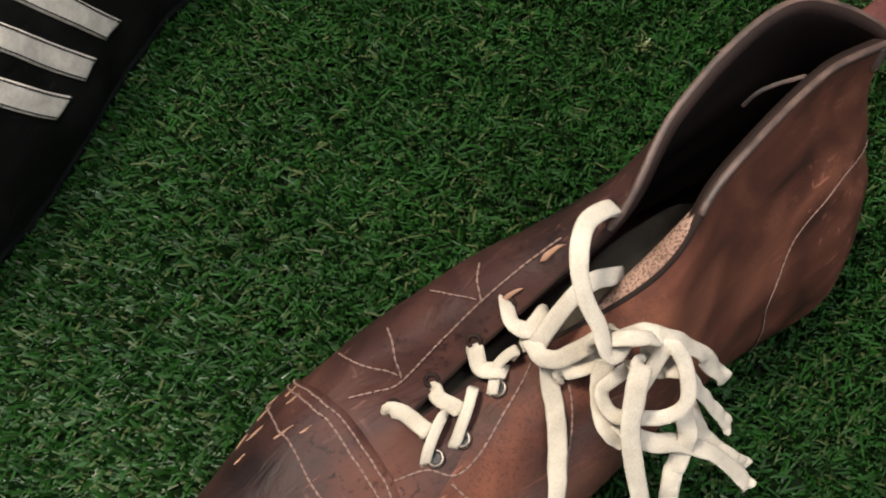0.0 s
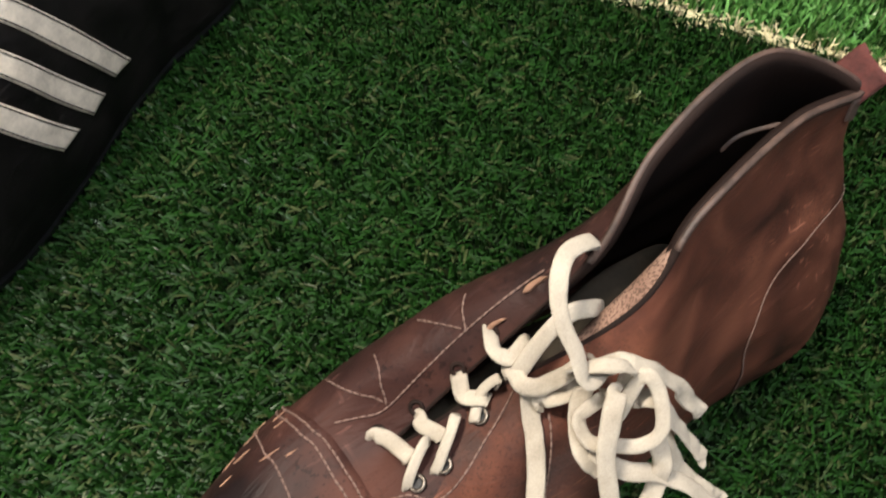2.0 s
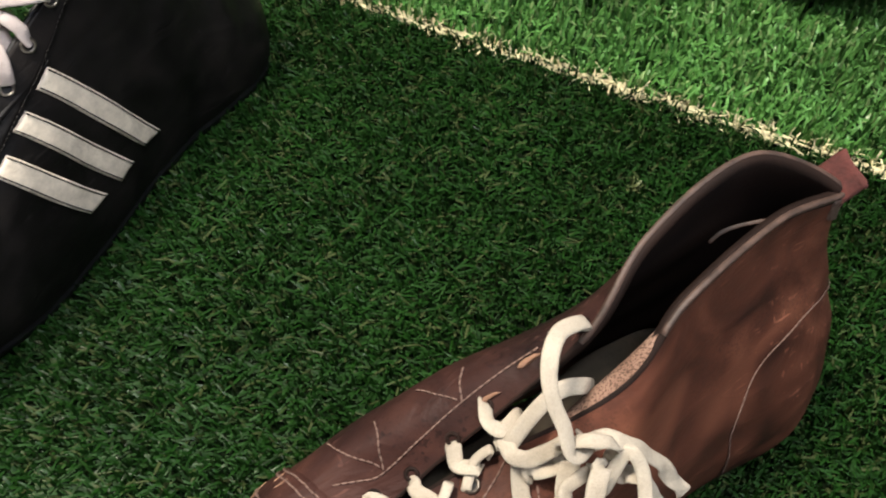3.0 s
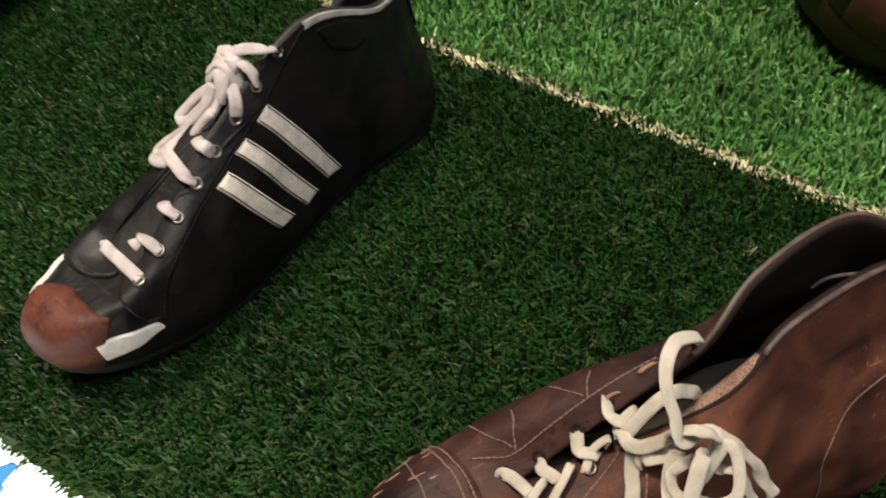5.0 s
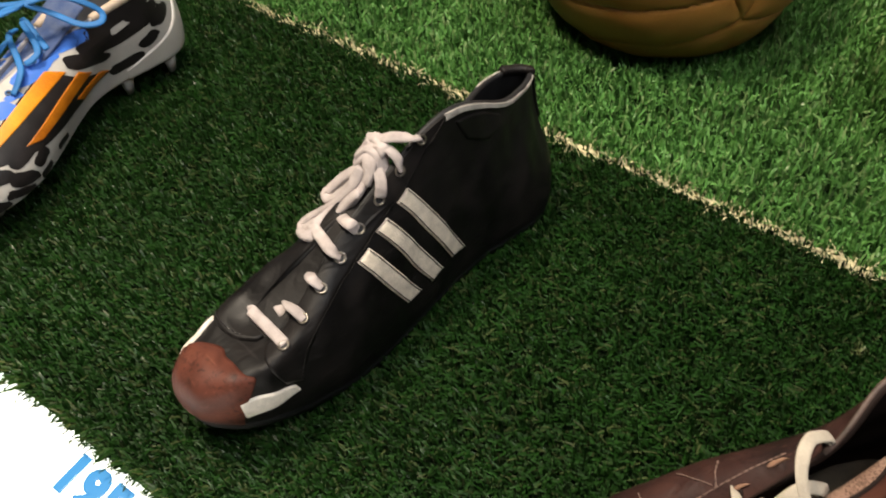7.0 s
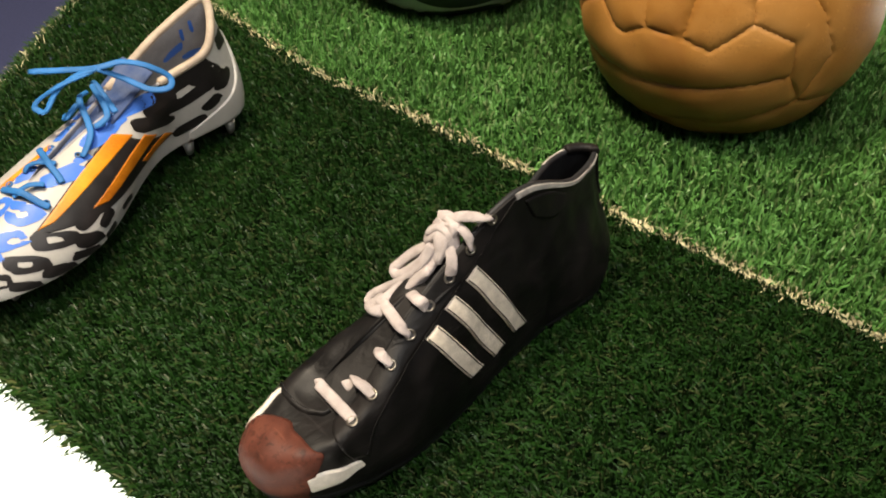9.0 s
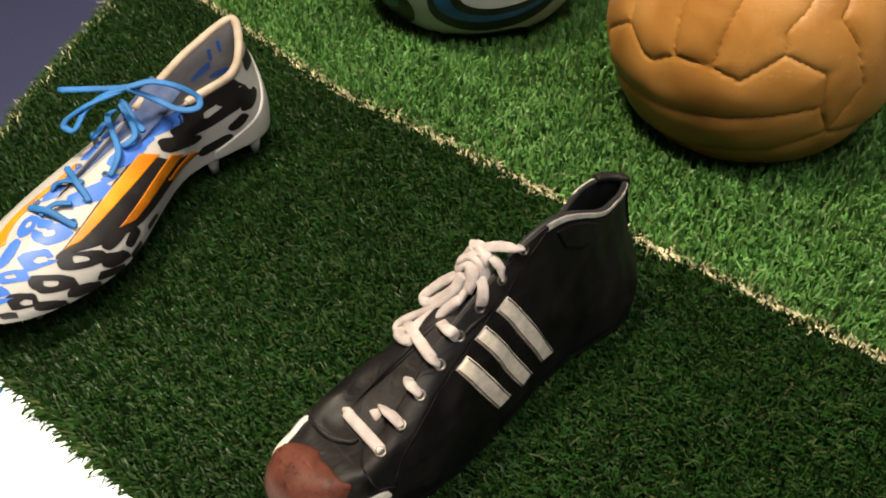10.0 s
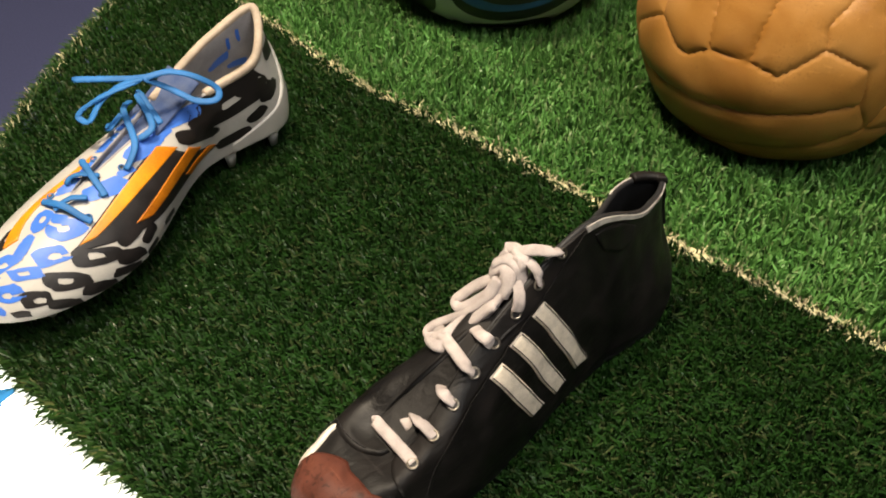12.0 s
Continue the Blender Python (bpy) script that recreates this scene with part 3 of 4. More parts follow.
# pale strip where the two mats meet
sx = np.linspace(-0.64, 0.6, 260)
sy = line_y(sx)
wob = np.array([noise.noise(Vector((float(x) * 40, 0, 0))) for x in sx])
wd = 0.0018 + 0.0062 * np.array([noise.noise(Vector((float(x) * 45, 7, 0))) + 0.5 * noise.noise(Vector((float(x) * 150, 2, 0))) for x in sx])
wd = np.maximum(wd, 0.0004)
rows = [np.c_[sx, sy + wob * 0.003 - wd, np.full(260, -0.0085)], np.c_[sx, sy + wob * 0.003, -0.0066 + 0.003 * np.array([noise.noise(Vector((float(x) * 70, 3, 0))) for x in sx])], np.c_[sx, sy + wob * 0.003 + wd, np.full(260, -0.0085)]]
strip = np.stack(rows, axis=1)
tagged(mesh_of("trim", strip.reshape(-1, 3), grid_faces(260, 3, flip=True), M["straw"]), "frayed pale yellow edge between two turf mats", "turf edge", kind="structure")

# ---- the lit panel with the year ----
edge_angle = math.degrees(math.atan(FRONT[0]))
panel = new("light_panel")
panel.matrix_world = pose(-0.30, front_y(-0.30), -0.012, 0, 0, edge_angle)
tagged(panel, "backlit white panel with blue years printed on it", "light panel")
bm = bmesh.new()
bmesh.ops.create_cube(bm, size=1, matrix=Matrix.Translation((0.25, -0.142, -0.02)) @ Matrix.Diagonal((1.1, 0.28, 0.04, 1)))
bmesh.ops.bevel(bm, geom=bm.edges[:], offset=0.002, segments=2, affect="EDGES")
data = bpy.data.meshes.new("sheet")
bm.to_mesh(data)
bm.free()
data.materials.append(M["lightbox"])
ob = new("sheet", data)
ob.parent = panel
for body, along in (("1954", 0.0213), ("4", -0.1505)):
    text = bpy.data.curves.new("year", "FONT")
    text.body, text.size, text.bevel_depth, text.space_character = body, 0.0290, 0.0006, 1.10
    text.offset, text.shear = 0.0013, -0.10
    text.materials.append(M["digit_blue"])
    ob = new("year", text)
    ob.parent = panel
    ob.matrix_basis = pose(along, -0.0293, 0.0002)
    tagged(ob, "blue printed year")

# ---- the lit panel behind ----
rear = new("rear_light_panel")
rear.matrix_world = pose(0.06, 0.795, -0.012, 0, 0, edge_angle)
tagged(rear, "backlit white panel behind the bright turf", "light panel")
bm = bmesh.new()
bmesh.ops.create_cube(bm, size=1, matrix=Matrix.Translation((0.2, 0.15, -0.02)) @ Matrix.Diagonal((1.2, 0.3, 0.04, 1)))
bmesh.ops.bevel(bm, geom=bm.edges[:], offset=0.002, segments=2, affect="EDGES")
data = bpy.data.meshes.new("sheet")
bm.to_mesh(data)
bm.free()
data.materials.append(M["lightbox"])
ob = new("sheet", data)
ob.parent = rear


# ---- the balls ----
def heading(az, el):
    a, e = radians(az), radians(el)
    return np.array((math.cos(e) * math.cos(a), math.cos(e) * math.sin(a), math.sin(e)))


def seam_points(lines):
    """Points along great arcs through (azimuth, elevation) stops, in degrees."""
    out = []
    for line in lines:
        d = [heading(*p) for p in line]
        for a, b in zip(d, d[1:]):
            for f in np.linspace(0, 1, max(3, int(np.linalg.norm(b - a) / 0.012))):
                m = a * (1 - f) + b * f
                out.append(m / np.linalg.norm(m))
    return np.array(out)


FLAT = 0.74  # the balls are slack: their undersides are pressed flat


def slack(d):
    """How far the skin stands from the centre, in radii, in the direction of height d."""
    return 1.0 if d > -0.5 else min(1.0, (1.0 + (FLAT / -d) ** -20) ** (-1 / 20))


def ball_root(name, x, y, r, label):
    root = new(name)
    root.matrix_world = pose(x, y, r * FLAT - 0.006)
    return tagged(root, label, "ball", "footballs on the turf")


def sewn_ball(name, x, y, r, lines, mat, label, fineness, groove, puff):
    """A ball of sewn leather panels: the seams are sunk, each panel swells a little and is a part of its own."""
    root = ball_root(name, x, y, r, label)
    bm = bmesh.new()
    bmesh.ops.create_icosphere(bm, subdivisions=fineness, radius=1.0)
    v = np.array([k.co[:] for k in bm.verts])
    v /= np.linalg.norm(v, axis=1)[:, None]
    f = np.array([[k.index for k in face.verts] for face in bm.faces])
    bm.free()
    s = seam_points(lines)
    near = np.full(len(v), 9.0)
    for k in range(0, len(s), 40):
        near = np.minimum(near, np.arccos(np.clip(v @ s[k:k + 40].T, -1, 1)).min(1))
    near *= r
    lumps = np.array([noise.noise(Vector(d) * 4.0) for d in v])
    radius = r - groove * np.exp(-(near / 0.0009) ** 2) - puff * np.exp(-(near / 0.007) ** 1.3) + 0.0010 * lumps
    radius *= np.array([slack(d) for d in v[:, 2]])
    # panels: faces joined wherever no seam lies between them
    free = near[f].min(1) > 0.0012
    owner = {}
    for i, face in enumerate(f):
        for k in range(3):
            e = (min(face[k], face[(k + 1) % 3]), max(face[k], face[(k + 1) % 3]))
            owner.setdefault(e, []).append(i)
    beside = [[] for _ in f]
    for pair in owner.values():
        if len(pair) == 2:
            beside[pair[0]].append(pair[1])
            beside[pair[1]].append(pair[0])
    mark = np.full(len(f), -1)
    count = 0
    for i in range(len(f)):
        if free[i] and mark[i] < 0:
            todo = [i]
            mark[i] = count
            while todo:
                j = todo.pop()
                for k in beside[j]:
                    if free[k] and mark[k] < 0:
                        mark[k] = count
                        todo.append(k)
            count += 1
    grow = [i for i in range(len(f)) if mark[i] >= 0]
    while grow:
        step = []
        for j in grow:
            for k in beside[j]:
                if mark[k] < 0:
                    mark[k] = mark[j]
                    step.append(k)
        grow = step
    for c in range(count):
        own = f[mark == c]
        used, index = np.unique(own, return_inverse=True)
        if len(own) < 12:
            continue
        mesh_of("panel", v[used] * radius[used][:, None], [tuple(t) for t in index.reshape(-1, 3).tolist()], mat, root)
    return root


TAN_SEAMS = [
    [(-153.6, -1.3), (-139.6, 8.4), (-134.7, 5.2), (-128, 1), (-122.9, 1.2), (-114.9, 6.5), (-101.7, 7.6), (-89.5, 4.9), (-76.4, 16.2), (-60.3, 9.5), (-59, -1), (-58.7, -3.9)],
    [(-151, -19), (-126.4, -16.7), (-106.8, -14.6), (-91.7, -12), (-82.1, -9.6), (-71.1, -6.6), (-58.7, -3.9), (-56.3, -8.8), (-51.8, -16.8)],
    [(150, -40), (-150, -43), (-121, -40), (-94.1, -32.8), (-77.5, -29.2), (-63.4, -23.3), (-51.8, -16.8), (-20, -24), (20, -28), (80, -30), (150, -40)],
    [(-114.9, 6.5), (-116.4, 14.4), (-118, 21.6), (-122, 45), (-134, 70), (150, 80)],
    [(-100, 7.6), (-99, 19.8), (-97.4, 27.4), (-90, 50), (-60, 72), (20, 75)],
    [(-76.4, 16.2), (-77.5, 23.2), (-75.6, 26.9), (-72, 30.3), (-54, 50), (20, 75)],
    [(20, 75), (-34, 52), (-56.9, 28.5), (-49.9, 18.4), (-44, 3.1), (-51.8, -16.8)],
    [(-139.6, 8.4), (-146, 30), (-160, 55), (150, 80), (90, 60), (70, 20), (80, -30)],
    [(-151, -19), (-158, -22), (-160, -42)],
    [(-153.6, -1.3), (-160, -6), (-158, -22)],
]
OLD_SEAMS = [
    [(-175, -14), (-151, -20.5), (-142.9, -17), (-134.6, -20.9), (-127.4, -23.7), (-100, -26), (-60, -24), (0, -20), (90, -25), (-175, -14)],
    [(-142.9, -19), (-150, -37), (-155, -70)], [(-134.6, -20.9), (-124, 10), (-110, 40), (0, 85)], [(-151, -20.5), (-158, 15), (-170, 45), (0, 85)], [(0, 85), (20, 20), (0, -20)],
]
sewn_ball("leather_football", -0.0632, 0.606, 0.1167, TAN_SEAMS, M["tan_ball"], "tan ochre leather football with stitched panels on turf", 7, 0.0018, 0.0020)
sewn_ball("old_leather_football", 0.2225, 0.526, 0.1184, OLD_SEAMS, M["dark_ball"], "old dark brown leather football on bright turf", 7, 0.0016, 0.0015)

printed = ball_root("printed_football", -0.338, 0.704, 0.1177, "white football with teal, blue and black swirls on turf")
bm = bmesh.new()
bmesh.ops.create_icosphere(bm, subdivisions=6, radius=0.1177)
for vert in bm.verts:
    vert.co *= slack(vert.co.z / 0.1177)
data = bpy.data.meshes.new("skin")
bm.to_mesh(data)
bm.free()
data.materials.append(M["ball_white"])
data.shade_smooth()
ob = new("skin", data)
ob.parent = printed


def swirl(name, az, el, long, wide, turn, off, mat, parent, bend=0.0, r=0.1177):
    """A rounded, bent print on the ball's skin."""
    n = Vector(heading(az, el))
    q = n.to_track_quat("Z", "Y").to_matrix()
    verts, faces = [(n * (r * slack(n.z) + off))[:]], []
    K, R = 48, 10
    for j in range(1, R + 1):
        for k in range(K):
            a = 2 * math.pi * k / K
            px, py = long * j / R * math.copysign(abs(math.cos(a)) ** 0.8, math.cos(a)), wide * j / R * math.copysign(abs(math.sin(a)) ** 0.8, math.sin(a))
            py += bend * px * px
            ca, sa = math.cos(radians(turn)), math.sin(radians(turn))
            d = q @ Vector((px * ca - py * sa, px * sa + py * ca, 1.0))
            d.normalize()
            verts.append((d * (r * slack(d.z) + off))[:])
    for k in range(K):
        faces.append((0, 1 + k, 1 + (k + 1) % K))
        for j in range(R - 1):
            a, b = 1 + j * K + k, 1 + j * K + (k + 1) % K
            faces.append((a, a + K, b + K, b))
    return mesh_of(name, verts, faces, mat, parent)


# Black blot put under the ball to stand for its shaded underside.
swirl("swirl", -92, -56, 0.85, 0.30, 0, 0.0002, M["ink_black"], printed)
swirl("swirl", -58, -15, 0.62, 0.34, 8, 0.0004, M["ink_black"], printed)
swirl("swirl", -59, -11, 0.54, 0.27, 8, 0.0007, M["ink_blue"], printed)
swirl("swirl", -56, -10, 0.44, 0.20, 8, 0.0010, M["ink_black"], printed)
swirl("swirl", -55, -8, 0.38, 0.16, 8, 0.0013, M["ball_white"], printed)
swirl("swirl", -120, -22, 0.34, 0.24, -30, 0.0004, M["ink_black"], printed)
swirl("swirl", -122, -17, 0.25, 0.17, -30, 0.0007, M["ink_teal"], printed)
swirl("swirl", -140, 10, 0.5, 0.3, 60, 0.0004, M["ink_black"], printed)

# ---- the boots ----
black = boot_empty("black_boot", -0.1177, 0.3328, 0, -119.2, "black leather football boot with three white stripes and brown toe", "football boot", "football boots on the turf")
BLACK = Boot(
    [(-0.033, 0.0), (-0.010, 0.025), (0.06, 0.028), (0.155, 0.046), (0.226, 0.041), (0.246, 0.018), (0.228, -0.005), (0.17, -0.018), (0.06, -0.028), (-0.008, -0.024)],
    [(-0.0205, -0.003, 0.0905), (0.014, 0.0120, 0.096), (0.068, 0.0155, 0.116), (0.14, 0.020, 0.085), (0.188, 0.030, 0.056), (0.200, 0.018, 0.049), (0.188, 0.008, 0.054), (0.135, 0.012, 0.083), (0.056, 0.003, 0.098), (0.000, -0.0150, 0.0920)],
    [0.04, 0.04, 0.03, 0.032, 0.040, 0.034, 0.028, 0.03, 0.03, 0.04],
    [0.005, 0.005, 0.006, 0.006, 0.009, 0.006, 0.004, 0.003, 0.005, 0.005],
    [0.0, 0.002, 0.006, 0.018, 0.02, 0.025, 0.02, 0.018, 0.006, 0.002],
    [-0.03, -0.03, -0.03, -0.012, 0.002, 0.004, 0.002, -0.012, -0.03, -0.03], 0.001, 0.024, 0.0042, 3)
shell_part("upper", BLACK, M["black"], black, ring=240, rise=60)
lining_part("lining", BLACK, M["black_lining"], black, 0.003)
sole_part("sole", BLACK, M["black_lining"], black, thick=0.008, edge=-0.0016)
# three stripes, each with two rows of thread
for (a, b0), (c, d) in ((((0.257, 0.80), (0.220, 0.25)), ((0.246, 0.82), (0.206, 0.24))), (((0.280, 0.79), (0.241, 0.23)), ((0.268, 0.79), (0.229, 0.235))), (((0.303, 0.75), (0.263, 0.25)), ((0.290, 0.76), (0.250, 0.24)))):
    stripe = piece_part("stripe", BLACK, [a, b0], [c, d], M["white_leather"], black, "off-white leather stripe", off=0.0015)
    for f in (0.10, 0.90):
        line = [(a[0] * (1 - f) + c[0] * f, a[1] * (1 - f) + c[1] * f), (b0[0] * (1 - f) + d[0] * f, b0[1] * (1 - f) + d[1] * f)]
        stitch_part(BLACK, line, stripe, M["black_lining"], 0.0024, 0.0007, 0.0018)
SEAM = [(0.197, 0.98), (0.212, 0.93), (0.245, 0.845), (0.2725, 0.81), (0.302, 0.775), (0.335, 0.705), (0.353, 0.58), (0.353, 0.24)]
EDGE = [(0.199, 1.0), (0.215, 1.0), (0.250, 1.0), (0.280, 0.998), (0.340, 0.995), (0.405, 0.98), (0.438, 0.86), (0.368, 0.26)]
piece_part("facing", BLACK, SEAM, EDGE, M["black"], black, off=0.0017, nu=60, nv=14)
stitch_part(BLACK, [(u + 0.004, v) for u, v in SEAM], black, M["black"], 0.0024, 0.0007, 0.0019)
piece_part("quarter", BLACK, [(0.604, 0.03), (0.602, 0.30), (0.598, 0.52), (0.560, 0.71), (0.521, 0.825), (0.487, 0.89), (0.466, 0.925), (0.456, 0.975)], [(0.80, 0.03), (0.80, 0.30), (0.80, 0.60), (0.78, 0.85), (0.72, 0.985), (0.64, 0.997), (0.55, 0.998), (0.475, 0.998)], M["black"], black, off=0.0024, nu=60, nv=20)
stitch_part(BLACK, [(0.607, 0.30), (0.603, 0.53), (0.566, 0.725), (0.527, 0.84), (0.493, 0.905)], black, M["ink_black"], 0.0024, 0.0007, 0.0027)
for u, v in ((0.2250, 0.982), (0.2478, 0.948), (0.2690, 0.922), (0.2915, 0.905), (0.3168, 0.883), (0.3440, 0.860), (0.3725, 0.822), (0.4000, 0.735)):
    eyelet_part(BLACK, u, v, black, M["metal"], 0.0026, 0.0022, "tarnished metal eyelet")
piece_part("toe_cap", BLACK, [(0.404, 0.0), (0.42, 0.0), (0.44, 0.0), (0.46, 0.0), (0.49, 0.0), (0.52, 0.0), (0.55, 0.0), (0.574, 0.0)], [(0.404, 0.05), (0.406, 0.40), (0.432, 0.55), (0.460, 0.668), (0.485, 0.712), (0.508, 0.735), (0.542, 0.58), (0.569, 0.28)], M["toe_brown"], black, "reddish brown leather toe cap", off=0.0013, nu=72, nv=20)
piece_part("toe_stripe", BLACK, [(0.402, 0.07), (0.377, 0.12), (0.3555, 0.180)], [(0.412, 0.215), (0.3865, 0.255), (0.3590, 0.215)], M["white_gloss"], black, "white leather stripe beside the toe cap", off=0.0016)
piece_part("toe_stripe", BLACK, [(0.571, 0.20), (0.589, 0.30), (0.605, 0.46)], [(0.550, 0.45), (0.569, 0.53), (0.585, 0.645)], M["white_gloss"], black, "white leather stripe beside the toe cap", off=0.0016)
piece_part("collar_trim", BLACK, [(-0.01, 0.975), (0.05, 0.972), (0.10, 0.968), (0.15, 0.962), (0.198, 0.955)], [(-0.01, 1.0), (0.05, 1.0), (0.10, 1.0), (0.15, 1.0), (0.198, 1.0)], M["old_white"], black, "off-white collar binding", off=0.0007, nu=40)
rim_part(BLACK, 0.0008, M["old_white"], black, 0.86, 0.955, "off-white collar binding", "collar_trim")
piece_part("ankle_patch", BLACK, [(0.187, 0.92), (0.15, 0.94), (0.123, 0.92)], [(0.178, 0.80), (0.152, 0.76), (0.132, 0.83)], M["black"], black, off=0.0012)
rim_part(BLACK, 0.0030, M["black"], black, -0.085, 0.012, "", "heel_tab", 40)
piece_part("heel_strip", BLACK, [(-0.022, 0.60), (0.0, 0.60), (0.020, 0.60)], [(-0.022, 0.99), (0.0, 0.99), (0.020, 0.99)], M["black"], black, off=0.0016)
v, f = ribbon(spline([(0.222, 0.018, 0.036), (0.205, 0.018, 0.047), (0.17, 0.017, 0.062), (0.135, 0.015, 0.083), (0.108, 0.013, 0.090), (0.100, 0.012, 0.092)], 30), 0.024, 0.003, [(0.3, 0.1, 1)] * 30, 12)
mesh_of("tongue", v, f, M["black"], black)
BLACK_LACES = [
    [(0.1175, 0.0222, 0.0935), (0.1160, 0.0215, 0.0995), (0.1130, 0.0170, 0.1035), (0.1105, 0.0090, 0.1040)],
    [(0.136, 0.0252, 0.0842), (0.1395, 0.0225, 0.0896), (0.1321, 0.0018, 0.077)],
    [(0.1508, 0.029, 0.0774), (0.1536, 0.0239, 0.0827), (0.1477, 0.0004, 0.0775), (0.1411, -0.0105, 0.067)],
    [(0.1666, 0.0333, 0.0697), (0.1684, 0.0271, 0.0738), (0.1562, 0.0117, 0.056)],
    [(0.1819, 0.0385, 0.0621), (0.1837, 0.0288, 0.0642), (0.1804, 0.0195, 0.056)],
    [(0.188, 0.0203, 0.056), (0.1798, 0.0226, 0.056), (0.1684, 0.0185, 0.056)],
    [(0.1969, 0.0409, 0.0568), (0.1964, 0.026, 0.0552), (0.1963, 0.0116, 0.0543), (0.196, 0.0082, 0.0529)],
    [(0.0865, 0.0176, 0.1120), (0.0930, 0.0180, 0.1165), (0.1000, 0.0120, 0.1175), (0.1060, 0.0040, 0.1120)],
    [(0.1015, 0.0207, 0.1015), (0.1020, 0.0190, 0.1075), (0.1035, 0.0140, 0.1120), (0.1060, 0.0060, 0.1130)],
]
BLACK_BOW = [
    [(0.1113, 0.0038, 0.1), (0.1198, -0.0052, 0.091), (0.1285, -0.0106, 0.081), (0.1305, -0.0038, 0.082), (0.1215, 0.006, 0.095), (0.1147, 0.008, 0.102)],
    [(0.1177, 0.0071, 0.104), (0.1237, 0.0061, 0.094), (0.1339, -0.0019, 0.08), (0.142, -0.0123, 0.069), (0.1456, -0.0125, 0.064), (0.1415, -0.0011, 0.071), (0.1335, 0.007, 0.084), (0.1243, 0.0133, 0.095)],
    [(0.1169, 0.0081, 0.099), (0.1246, 0.0066, 0.088), (0.1357, 0.0028, 0.0807), (0.1468, 0.0026, 0.078), (0.151, -0.0047, 0.0709), (0.1545, 0.0058, 0.0781), (0.142, 0.0083, 0.07), (0.1359, 0.013, 0.077)],
    [(0.1044, -0.0024, 0.11), (0.1032, 0.0039, 0.113), (0.106, 0.0111, 0.113), (0.1097, 0.0086, 0.104), (0.1088, 0.0001, 0.104), (0.1056, 0.0017, 0.111)],
    [(0.1107, 0.0069, 0.107), (0.1191, 0.0104, 0.097), (0.129, 0.0091, 0.086), (0.1356, 0.0013, 0.078)],
]
for k, line in enumerate(BLACK_LACES):
    lace_part(line, black, M["lace_grey"], 0.0064, 0.0024, None, 26, seed=k * 0.7)
lace_part([(0.1105, 0.0150, 0.0985), (0.1075, 0.0110, 0.1080), (0.1080, 0.0040, 0.1100), (0.1110, -0.0020, 0.1030)], black, M["lace_grey"], 0.0100, 0.0046, None, 24, "knot", 3.0)
lace_part([(0.1190, 0.0120, 0.0960), (0.1150, 0.0120, 0.1050), (0.1120, 0.0060, 0.1080), (0.1140, -0.0010, 0.1000)], black, M["lace_grey"], 0.0080, 0.0044, None, 24, "knot", 5.0)
for k, line in enumerate(BLACK_BOW):
    lace_part(line, black, M["lace_grey"], 0.0068, 0.0040, None, 50, seed=20 + k)

brown = boot_empty("brown_boot", 0.1663, 0.1788, 0, -146, "worn brown leather ankle football boot with cream laces", "football boot", "football boots on the turf")
BROWN = Boot(
    [(-0.012, -0.002), (0.015, 0.024), (0.07, 0.026), (0.17, 0.040), (0.26, 0.036), (0.298, 0.0), (0.262, -0.027), (0.205, -0.047), (0.1, -0.040), (0.015, -0.03)],
    [(0.014, -0.014, 0.122), (0.044, -0.012, 0.127), (0.088, -0.0016, 0.128), (0.116, 0.007, 0.110), (0.16, -0.003, 0.078), (0.185, -0.006, 0.064), (0.165, -0.0085, 0.077), (0.12, -0.009, 0.117), (0.09, -0.0235, 0.134), (0.045, -0.031, 0.139)],
    [0.05, 0.05, 0.045, 0.04, 0.035, 0.035, 0.035, 0.04, 0.045, 0.05],
    [0.005, 0.005, 0.006, 0.006, 0.006, 0.006, 0.006, 0.006, 0.002, 0.004],
    [0.002, 0.004, 0.010, 0.02, 0.026, 0.035, 0.026, 0.02, 0.004, 0.002],
    [-0.04, -0.04, -0.04, -0.012, 0.002, 0.002, 0.002, -0.012, -0.04, -0.04], 0.001, 0.008, 0.0024, 9)
shell_part("upper", BROWN, M["brown"], brown, ring=240, rise=60, panels=[(0.0, 0.402, M["brown_red"])])
rim_part(BROWN, 0.0011, M["rim_leather"], brown, 0.70, 1.24, "rubbed pale leather edge")
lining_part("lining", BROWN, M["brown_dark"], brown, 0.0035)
sole_part("sole", BROWN, M["brown_dark"], brown, thick=0.008, edge=-0.0012)
for u, v in ((0.537, 0.93), (0.577, 0.96), (0.620, 0.955), (0.647, 0.93), (0.713, 0.95)):
    eyelet_part(BROWN, u, v, brown, M["brown_dark"], 0.0020, 0.0004, "dark worn lace hole")
for u, v in ((0.424, 0.80), (0.410, 0.82), (0.393, 0.92)):
    eyelet_part(BROWN, u, v, brown, M["dark_metal"], 0.0023, 0.0008, "tarnished metal eyelet")
